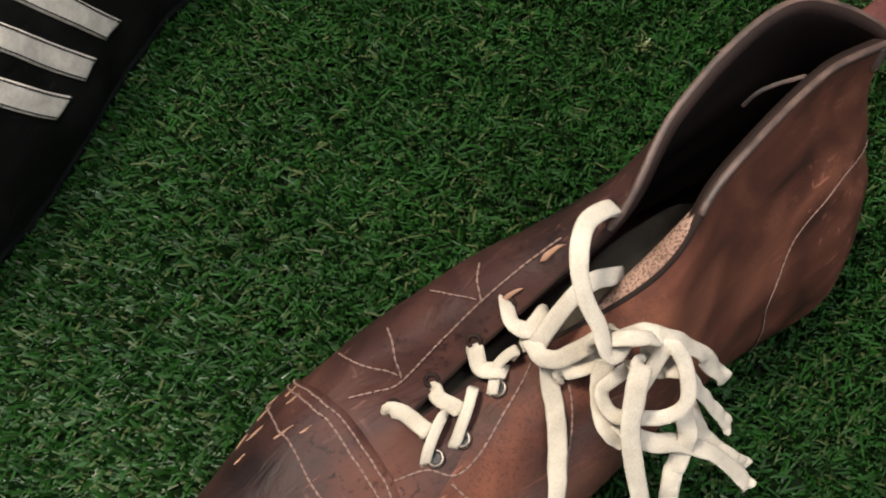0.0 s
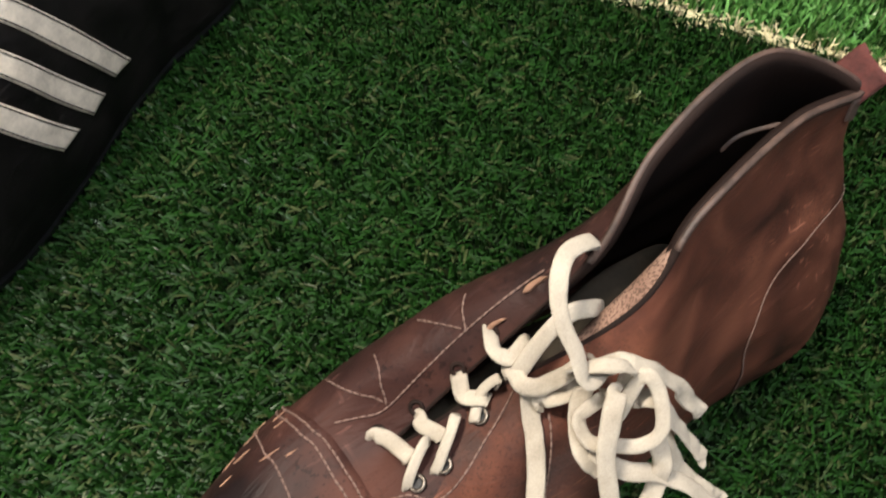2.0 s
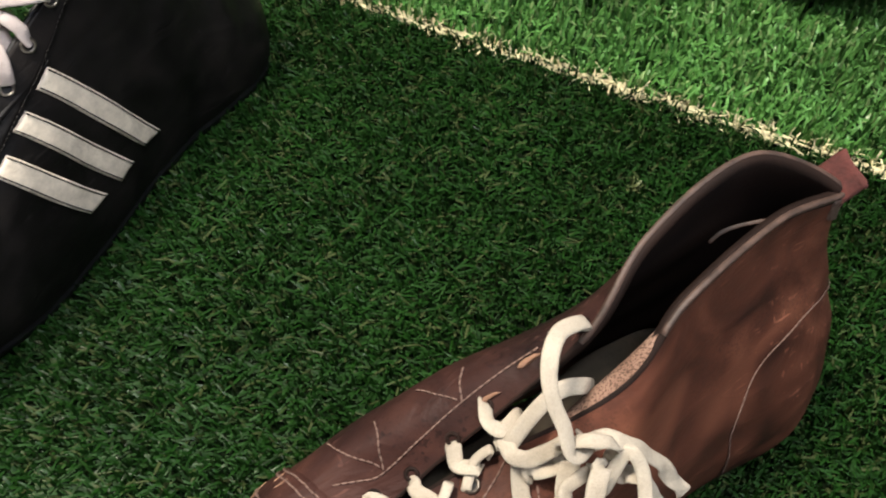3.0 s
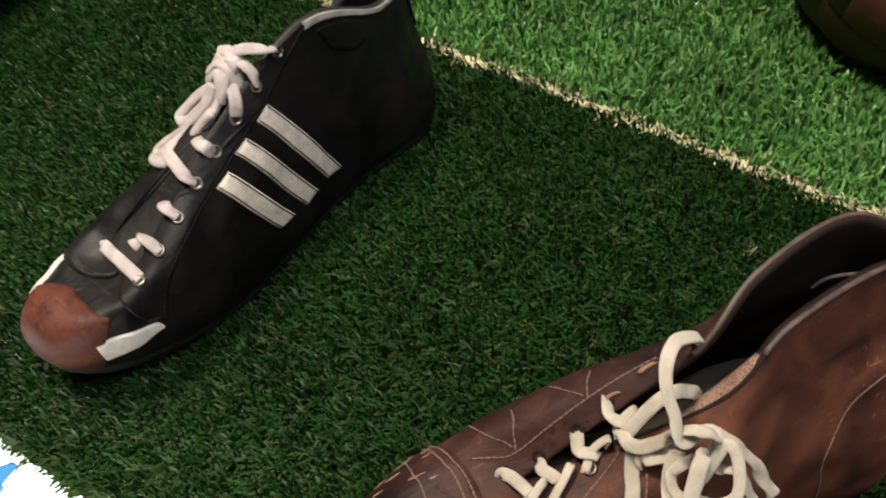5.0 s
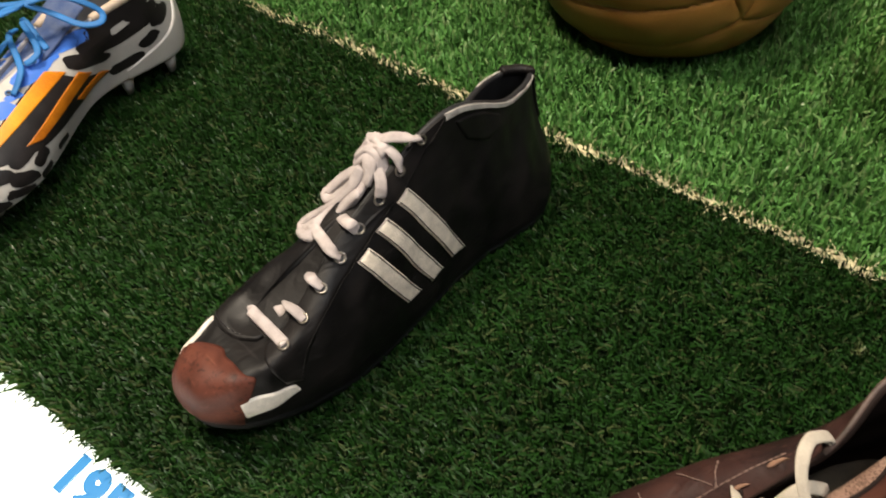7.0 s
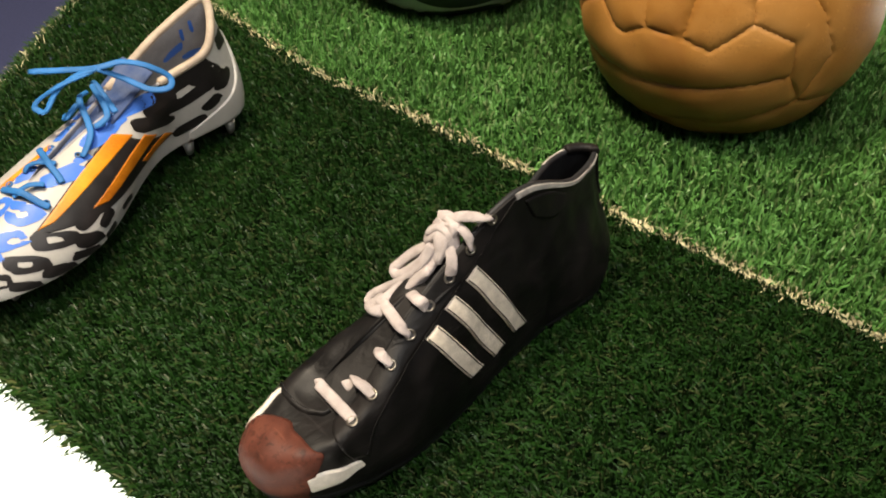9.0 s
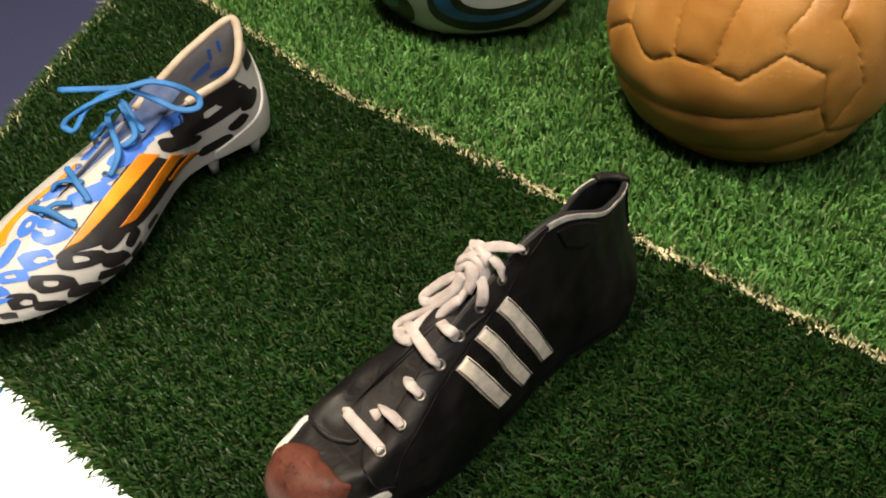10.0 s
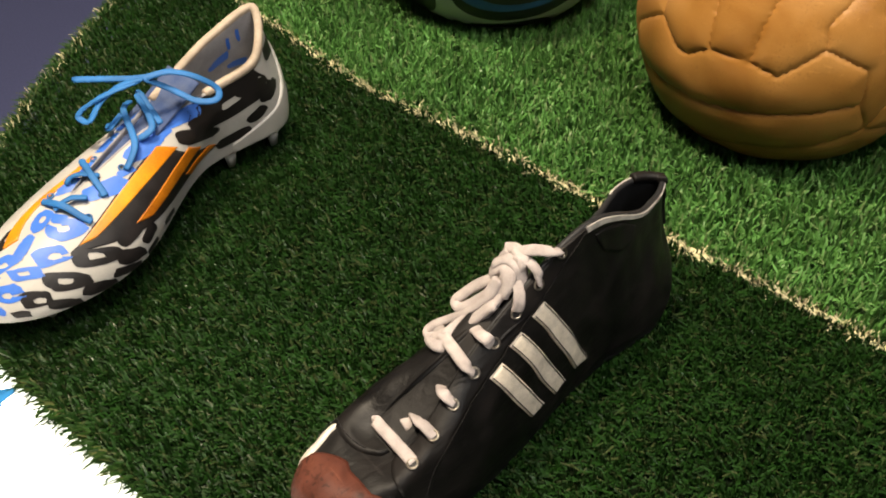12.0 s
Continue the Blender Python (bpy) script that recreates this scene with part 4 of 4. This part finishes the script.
for line in ([(0.567, 0.75), (0.563, 0.825), (0.570, 0.875), (0.620, 0.85), (0.650, 0.838), (0.673, 0.85), (0.693, 0.875)], [(0.660, 0.475), (0.617, 0.675), (0.577, 0.863)], [(0.577, 0.863), (0.630, 0.70), (0.663, 0.575)],
             [(0.680, 0.613), (0.663, 0.725), (0.650, 0.838)], [(0.650, 0.838), (0.670, 0.75), (0.693, 0.675)], [(0.005, 0.53), (0.05, 0.56), (0.093, 0.57), (0.140, 0.54), (0.173, 0.41), (0.180, 0.2), (0.176, 0.0)],
             [(0.372, 0.95), (0.385, 0.84), (0.397, 0.72), (0.43, 0.78), (0.473, 0.78)], [(0.350, 0.82), (0.32, 0.5), (0.28, 0.15)], [(0.40, 0.70), (0.36, 0.55), (0.33, 0.42)]):
    stitch_part(BROWN, line, brown, M["thread"], 0.0026, 0.0007, 0.0004)
CAP = [(0.672, 0.31), (0.623, 0.54), (0.573, 0.70), (0.533, 0.825), (0.503, 0.885), (0.473, 0.85), (0.437, 0.74), (0.385, 0.48), (0.345, 0.18)]
piece_part("toe_cap", BROWN, [(u, 0.0) for u, v in CAP], CAP, M["brown"], brown, "dark brown leather toe cap with scuffs", off=0.0012, nu=70, nv=26)
for shift in (0.02, 0.05, 0.15):
    stitch_part(BROWN, [(u, v - shift * (0.5 + v * 0.5)) for u, v in CAP], brown, M["thread"], 0.0024, 0.0008, 0.0014)
for (u, v), du, dv in (((0.640, 0.34), 0.004, 0.020), ((0.646, 0.40), 0.003, 0.014), ((0.560, 0.62), 0.003, 0.028), ((0.541, 0.71), 0.0025, 0.016), ((0.580, 0.45), 0.003, 0.016), ((0.655, 0.30), 0.004, 0.012), ((0.615, 0.40), 0.003, 0.030), ((0.622, 0.33), 0.005, 0.012), ((0.628, 0.47), 0.002, 0.02), ((0.6800, 0.900), 0.0060, 0.020), ((0.7100, 0.950), 0.0040, 0.020), ((0.6533, 0.913), 0.0040, 0.020)):
    piece_part("scuff", BROWN, [(u - du, v - dv * 0.4), (u, v - dv), (u + du, v - dv * 0.2)], [(u - du * 0.8, v + dv * 0.3), (u - du * 0.2, v + dv * 0.2), (u + du, v + dv * 0.6)], M["suede"], brown, "pale scuffed leather", off=0.0014, nu=12, nv=5)
rim = BROWN.at(np.linspace(0.215, 0.342, 30), np.full(30, 1.0), -0.001)
inner = rim + np.c_[np.full(30, 0.002), -0.0058 * np.sin(np.pi * np.linspace(0.12, 0.97, 30) ** 1.6), np.full(30, -0.004)]
flap = np.stack([rim + (0, 0.001, 0.0012), rim * 0.7 + inner * 0.3 + (0, 0, 0.0016), rim * 0.3 + inner * 0.7 + (0, 0, 0.0008), inner, inner + (0, 0.001, -0.003), rim + (0, 0, -0.003)], axis=1)
mesh_of("flap_lining", flap.reshape(-1, 3), grid_faces(30, 6), M["flap"], brown, "raw tan inside of the open flap")
lace_part([(0.019, -0.019, 0.117), (0.0150, -0.0178, 0.1235), (0.0118, -0.0168, 0.1280), (0.0102, -0.0162, 0.1295)], brown, M["red_suede"], 0.0145, 0.0026, (0.75, 0.25, 0.6), 16, "heel_tab", label="worn red suede heel tab")
piece_part("back_patch", BROWN, [(-0.035, 0.90), (0.0, 0.88), (0.035, 0.91)], [(-0.035, 0.995), (0.0, 0.995), (0.035, 0.995)], M["rim_leather"], brown, "worn greyish patch at the heel seam", off=0.0010)
lace_part([(0.0598, -0.0222, 0.112), (0.054, -0.0219, 0.116), (0.041, -0.018, 0.118)], brown, M["rim_leather"], 0.0014, 0.0006, None, 16, "thread_end")
v, f = ribbon(spline([(0.205, -0.006, 0.050), (0.185, -0.006, 0.058), (0.16, -0.006, 0.071), (0.135, -0.005, 0.086), (0.115, -0.006, 0.099), (0.100, -0.007, 0.098), (0.085, -0.009, 0.090), (0.068, -0.011, 0.072)], 30) + (0, 0.0025, -0.002), 0.015, 0.003, [(0.3, 0.1, 1)] * 30, 12)
mesh_of("tongue", v, f, M["tongue"], brown, "dull grey-brown leather tongue")
BROWN_TIES = [
    [(0.1889, -0.0116, 0.0664), (0.1859, -0.0075, 0.0678), (0.1837, 0.0014, 0.0725)],
    [(0.1753, -0.0084, 0.0712), (0.1756, -0.0047, 0.074), (0.1731, 0.0023, 0.0768)],
    [(0.1604, -0.0097, 0.0831), (0.162, -0.0039, 0.0813), (0.1573, 0.0004, 0.0839)],
    [(0.1475, -0.0138, 0.094), (0.1517, -0.0058, 0.099), (0.1487, -0.0014, 0.1), (0.1425, -0.0033, 0.1)],
    [(0.1885, 0.0083, 0.0702), (0.185, 0.0053, 0.0741), (0.178, 0.0009, 0.0767)],
    [(0.1791, 0.0091, 0.0734), (0.1736, 0.0054, 0.0783), (0.1672, -0.0001, 0.0808)],
    [(0.1628, 0.0034, 0.0791), (0.1573, -0.0016, 0.0848), (0.1528, -0.0007, 0.0906)],
]
BROWN_LOOPS = [
    [(0.1175, -0.0117, 0.123), (0.1286, -0.0096, 0.13), (0.1367, -0.003, 0.132), (0.1409, 0.0051, 0.13), (0.1415, 0.0131, 0.125), (0.141, 0.0195, 0.118), (0.1335, 0.0173, 0.114), (0.1315, 0.0126, 0.106)],
    [(0.1492, 0.0031, 0.098), (0.1417, 0.0009, 0.106), (0.132, -0.001, 0.11), (0.1231, 0.0002, 0.108), (0.115, -0.002, 0.094)],
    [(0.1498, 0.0003, 0.098), (0.1498, 0.0075, 0.099), (0.1434, 0.0106, 0.1), (0.136, 0.012, 0.106)],
    [(0.1468, 0.012, 0.094), (0.1404, 0.015, 0.098), (0.1357, 0.0134, 0.1)],
    [(0.1336, 0.0281, 0.103), (0.1269, 0.0254, 0.116), (0.1244, 0.0307, 0.112), (0.1267, 0.0376, 0.105), (0.1317, 0.0378, 0.1), (0.1389, 0.0342, 0.1), (0.1441, 0.0295, 0.1), (0.1438, 0.0236, 0.104), (0.1388, 0.0234, 0.108), (0.133, 0.0237, 0.106)],
    [(0.1400, 0.0130, 0.110), (0.1385, 0.0165, 0.119), (0.1335, 0.0205, 0.1215), (0.1285, 0.0225, 0.117), (0.1270, 0.0215, 0.108)],
]
BROWN_ENDS = [
    [(0.1479, 0.0064, 0.095), (0.1507, 0.0142, 0.088), (0.1552, 0.0244, 0.082), (0.1616, 0.0357, 0.07), (0.1669, 0.0454, 0.062)],
    [(0.1335, 0.0165, 0.110), (0.1300, 0.0195, 0.1175), (0.1244, 0.0235, 0.115), (0.1164, 0.0277, 0.105), (0.1095, 0.0335, 0.092), (0.1059, 0.0371, 0.085)],
    [(0.1275, 0.0265, 0.103), (0.1235, 0.0310, 0.1065), (0.1186, 0.0382, 0.095), (0.114, 0.0438, 0.085), (0.1118, 0.0477, 0.08)],
    [(0.1334, 0.022, 0.106), (0.1352, 0.0255, 0.1145), (0.1397, 0.03, 0.112), (0.1441, 0.0367, 0.102), (0.1475, 0.0488, 0.09), (0.1509, 0.0574, 0.08)],
    [(0.1275, 0.037, 0.1), (0.1275, 0.0442, 0.09), (0.1331, 0.0489, 0.08), (0.137, 0.0547, 0.07)],
    [(0.1433, 0.03, 0.095), (0.1386, 0.0392, 0.092), (0.1298, 0.044, 0.088), (0.1204, 0.0515, 0.08), (0.1143, 0.0604, 0.07), (0.113, 0.0637, 0.066)],
    [(0.1385, 0.0176, 0.106), (0.1432, 0.0228, 0.1), (0.1461, 0.0306, 0.096), (0.1428, 0.0364, 0.09)],
    [(0.1225, 0.0368, 0.092), (0.1201, 0.0457, 0.08), (0.114, 0.0546, 0.072), (0.1096, 0.0588, 0.066)],
]
for k, line in enumerate(BROWN_TIES):
    line = [tuple(0.9 * a + 0.1 * b - d for a, b, d in zip(line[0], line[1], (0, 0, 0.004))), *line, (line[-1][0], line[-1][1], line[-1][2] - 0.006)]
    lace_part(line, brown, M["lace_cream"], 0.0052 if k < 4 else 0.0034, 0.0014, None, 24, seed=k * 0.9)
for k, line in enumerate(BROWN_LOOPS):
    line = [tuple(0.9 * a + 0.1 * b - d for a, b, d in zip(line[0], line[1], (0, 0, 0.004))), *line, (line[-1][0], line[-1][1], line[-1][2] - 0.006)]
    lace_part(line, brown, M["lace_cream"], 0.0052 if k < 4 else 0.0042, 0.0013, None, 60, seed=10 + k * 1.3, twist=0.9)
for k, line in enumerate(BROWN_ENDS):
    lace_part(line, brown, M["lace_cream"], 0.0055, 0.0011, None, 50, seed=30 + k * 1.1, twist=0.9)

white = boot_empty("white_boot", -0.4237, 0.4208, 0, -101.8, "modern white football boot with blue, black and orange print", "football boot", "football boots on the turf")
WHITE = Boot(
    [(-0.004, 0.006), (0.02, 0.029), (0.09, 0.019), (0.18, 0.053), (0.245, 0.043), (0.272, 0.008), (0.245, -0.022), (0.18, -0.034), (0.09, -0.03), (0.02, -0.018)],
    [(0.0055, 0.004, 0.102), (0.03, 0.026, 0.081), (0.065, 0.02, 0.073), (0.12, 0.0105, 0.069), (0.165, 0.0095, 0.061), (0.185, 0.0075, 0.055), (0.165, 0.004, 0.061), (0.12, -0.002, 0.071), (0.078, -0.008, 0.08), (0.038, -0.0095, 0.09)],
    [0.03, 0.03, 0.025, 0.02, 0.018, 0.02, 0.018, 0.02, 0.025, 0.03],
    [0.006, 0.004, 0.004, 0.005, 0.005, 0.005, 0.005, 0.005, 0.004, 0.004],
    [0.004, 0.004, 0.006, 0.016, 0.02, 0.03, 0.02, 0.016, 0.006, 0.004],
    [-0.03, -0.025, -0.02, -0.006, 0.0, 0.0, 0.0, -0.006, -0.02, -0.025], 0.016, 0.004)
shell_part("upper", WHITE, M["skin"], white, ring=200, rise=40)
lining_part("lining", WHITE, M["boot_lining"], white, 0.004)
rim_part(WHITE, 0.0030, M["collar_cream"], white, -0.26, 0.22, "padded cream collar edge", "collar")
sole_part("sole", WHITE, M["white_boot"], white, thick=0.004, edge=-0.004)
piece_part("side_panel", WHITE, [(0.303, 0.80), (0.353, 0.66), (0.394, 0.445)], [(0.184, 0.22), (0.232, 0.20), (0.304, 0.30)], M["mark_black"], white, "black panel behind the stripes", off=0.0003, nu=36, nv=16)
piece_part("side_stripe", WHITE, [(0.300, 0.78), (0.352, 0.64), (0.388, 0.46)], [(0.2694, 0.66), (0.323, 0.56), (0.367, 0.455)], M["orange"], white, "orange side stripe", off=0.0008, nu=30)
piece_part("side_stripe", WHITE, [(0.2494, 0.58), (0.283, 0.49), (0.3175, 0.385)], [(0.2213, 0.44), (0.258, 0.385), (0.296, 0.345)], M["orange_dark"], white, "dark orange side stripe", off=0.0008, nu=30)
piece_part("side_stripe", WHITE, [(0.2013, 0.325), (0.222, 0.33), (0.2425, 0.325)], [(0.188, 0.25), (0.206, 0.23), (0.227, 0.21)], M["orange_dark"], white, "dark orange side stripe", off=0.0008, nu=30)
piece_part("side_stripe", WHITE, [(0.498, 0.62), (0.534, 0.77), (0.57, 0.88), (0.622, 0.945)], [(0.506, 0.54), (0.546, 0.69), (0.585, 0.82), (0.630, 0.89)], M["orange"], white, "orange side stripe", off=0.0008, nu=30)
piece_part("heel_counter", WHITE, [(-0.10, 0.0), (-0.05, 0.0), (0.02, 0.0), (0.08, 0.0), (0.165, 0.0)], [(-0.08, 0.30), (-0.04, 0.60), (0.0, 0.72), (0.07, 0.42), (0.165, 0.10)], M["white_boot"], white, "plain white heel counter", off=0.0016, nu=40, nv=14)


# u, v, half length, half width, turn, hole, gap
TOE_MARKS = [
    (0.361, 0.34, 0.0150, 0.0064, 23, 0.42, 0), (0.314, 0.17, 0.0108, 0.0047, 20, 0, 0), (0.316, 0.07, 0.0118, 0.0032, 17, 0, 0), (0.386, 0.26, 0.0132, 0.0054, 17, 0.45, 0),
    (0.347, 0.085, 0.0118, 0.0040, 12, 0, 0), (0.415, 0.20, 0.0092, 0.0052, 4, 0.45, 0), (0.381, 0.08, 0.0095, 0.0032, 16, 0, 0), (0.427, 0.10, 0.0055, 0.0026, 2, 0, 0),
]
SIDE_MARKS = [
    (0.294, 0.22, 0.0072, 0.0045, -18, 0, 0), (0.322, 0.33, 0.0085, 0.0043, -6, 0, 0), (0.347, 0.41, 0.0039, 0.0023, 14, 0, 0), (0.285, 0.06, 0.0070, 0.0032, -11, 0, 0),
    (0.517, 0.58, 0.0095, 0.0038, 48, 0.4, 0), (0.513, 0.47, 0.0061, 0.0034, 60, 0, 0), (0.26, 0.10, 0.0085, 0.0030, 4, 0, 0),
]
HEEL_MARKS = [
    (0.167, 0.78, 0.0330, 0.0125, -6, 0.30, 0), (0.233, 0.60, 0.0210, 0.0050, 22, 0, 0), (0.165, 0.20, 0.0150, 0.0050, 0, 0, 0), (0.133, 0.36, 0.0085, 0.0046, -23, 0, 0),
    (0.048, 0.80, 0.0130, 0.0065, 27, 0, 0), (0.10, 0.55, 0.0100, 0.0050, -20, 0, 0),
]
BLUE_MARKS = [
    (0.262, 0.93, 0.0160, 0.0060, 6, 0, 0), (0.313, 0.86, 0.0175, 0.0066, -6, 0, 0), (0.381, 0.76, 0.0140, 0.0066, 15, 0, 0), (0.425, 0.62, 0.0112, 0.0070, 6, 0.42, 80),
    (0.492, 0.76, 0.0089, 0.0055, 79, 0.4, 0), (0.424, 0.47, 0.0104, 0.0066, 2, 0.42, 200), (0.479, 0.58, 0.0090, 0.0037, 106, 0, 0), (0.446, 0.40, 0.0100, 0.0046, 1, 0.4, 0),
]
BLUE_TOE_MARKS = [
    (0.486, 0.47, 0.0080, 0.0056, 133, 0.42, 0), (0.451, 0.28, 0.0076, 0.0055, -12, 0.42, 200), (0.481, 0.35, 0.0050, 0.0030, 102, 0, 0), (0.454, 0.15, 0.0045, 0.0024, 18, 0, 0),
    (0.482, 0.24, 0.0055, 0.0035, 60, 0.4, 0), (0.345, 0.76, 0.0060, 0.0028, 10, 0, 0), (0.405, 0.80, 0.0060, 0.0035, 30, 0, 0), (0.455, 0.74, 0.0060, 0.0040, 40, 0, 0),
]
FAR_MARKS = [(0.555, 0.93, 0.0080, 0.0035, 10, 0, 0), (0.60, 0.955, 0.0080, 0.0030, 0, 0, 0), (0.65, 0.95, 0.0100, 0.0035, 0, 0, 0), (0.70, 0.92, 0.0100, 0.0050, 0, 0, 0)]
for group, mat in ((TOE_MARKS, "mark_black"), (SIDE_MARKS, "mark_black"), (HEEL_MARKS, "mark_black"), (BLUE_MARKS, "mark_blue"), (BLUE_TOE_MARKS, "mark_blue"), (FAR_MARKS, "mark_blue")):
    for k, values in enumerate(group):
        print_mark(WHITE, *values, M[mat], white, seed=k + len(group))
for u, v, long, wide, turn in ((0.945, 0.86, 0.0060, 0.0015, 80), (0.925, 0.84, 0.0060, 0.0015, 80), (0.90, 0.70, 0.0100, 0.0035, 10), (0.93, 0.55, 0.0090, 0.0030, -10)):
    print_mark(WHITE, u, v, long, wide, turn, 0, 0, M["mark_blue"], white, off=-0.0044)
for u, v in ((0.353, 0.82), (0.380, 0.72), (0.392, 0.62), (0.310, 0.93), (0.290, 0.97), (0.545, 0.83), (0.57, 0.93), (0.62, 0.95), (0.66, 0.96)):
    eyelet_part(WHITE, u, v, white, M["ink_blue"], 0.0018, 0.0004, "blue-edged lace hole")


def stud(x, y, turn, tall):
    """A tapered blade stud under the sole plate."""
    bm = bmesh.new()
    made = bmesh.ops.create_cone(bm, cap_ends=True, segments=12, radius1=0.004, radius2=0.0075, depth=tall)
    for vert in made["verts"]:
        vert.co.y *= 0.62
    bmesh.ops.transform(bm, matrix=pose(x, y, tall / 2 - 0.003, 0, 0, turn), verts=bm.verts)
    bmesh.ops.bevel(bm, geom=[e for e in bm.edges if e.calc_face_angle(0) > 1], offset=0.001, segments=2, affect="EDGES")
    data = bpy.data.meshes.new("stud")
    bm.to_mesh(data)
    bm.free()
    data.materials.append(M["white_boot"])
    data.shade_smooth()
    ob = new("stud", data)
    ob.parent = white


for x, y, turn in ((0.02, 0.020, 20), (0.058, 0.012, 20), (0.02, -0.010, -20), (0.058, -0.018, -20), (0.165, 0.026, 30), (0.200, 0.032, 30), (0.232, 0.024, 40), (0.17, -0.026, -20), (0.21, -0.022, -20), (0.242, -0.004, 0)):
    stud(x, y, turn, 0.0165)
v, f = ribbon(spline([(0.195, 0.008, 0.048), (0.17, 0.007, 0.054), (0.13, 0.004, 0.064), (0.10, 0.003, 0.074), (0.078, 0.004, 0.085)], 30), 0.030, 0.003, [(0.3, 0.1, 1)] * 30, 12)
mesh_of("tongue", v, f, M["tongue_print"], white, "blue and white printed tongue")
WHITE_LACES = [
    [(0.1343, -0.0363, 0.096), (0.1213, -0.0135, 0.098), (0.1104, 0.0047, 0.1), (0.0972, 0.0142, 0.101), (0.0863, 0.0272, 0.096), (0.0783, 0.0358, 0.086), (0.0836, 0.0399, 0.082), (0.0935, 0.0318, 0.083), (0.1001, 0.0148, 0.09), (0.1112, 0.0059, 0.1)],
    [(0.1112, 0.0059, 0.1), (0.1232, -0.0029, 0.098), (0.1373, -0.0071, 0.092), (0.1495, -0.0066, 0.084), (0.1511, -0.0144, 0.084), (0.1462, -0.0154, 0.088), (0.1338, -0.0047, 0.096), (0.1125, 0.0041, 0.099)],
    [(0.1132, 0.015, 0.0697), (0.1052, -0.0103, 0.078), (0.1056, -0.0116, 0.0795)],
    [(0.1536, 0.0241, 0.0616), (0.138, 0.0176, 0.0696), (0.1228, -0.0077, 0.0762), (0.1106, -0.0154, 0.0742)],
    [(0.1322, 0.015, 0.069), (0.1208, 0.0162, 0.0735), (0.1069, -0.0123, 0.0786)],
    [(0.1299, -0.0179, 0.0653), (0.1385, -0.0049, 0.0721), (0.1259, -0.0072, 0.0756)],
    [(0.1645, -0.0048, 0.0633), (0.1713, 0.0127, 0.0637), (0.1755, 0.0284, 0.0573)],
    [(0.1825, 0.0003, 0.0583), (0.176, 0.0039, 0.0631), (0.1679, 0.0157, 0.0626)],
    [(0.1999, -0.0014, 0.0554), (0.1983, 0.0171, 0.0595), (0.1932, 0.0347, 0.0516)],
    [(0.2014, 0.0118, 0.0559), (0.1923, 0.0157, 0.0603), (0.1847, 0.0228, 0.0596)],
]
for k, line in enumerate(WHITE_LACES):
    lace_part(line, white, M["blue_lace"], 0.0045, 0.0020, None, 50 if k < 2 else 24, seed=k * 1.9)
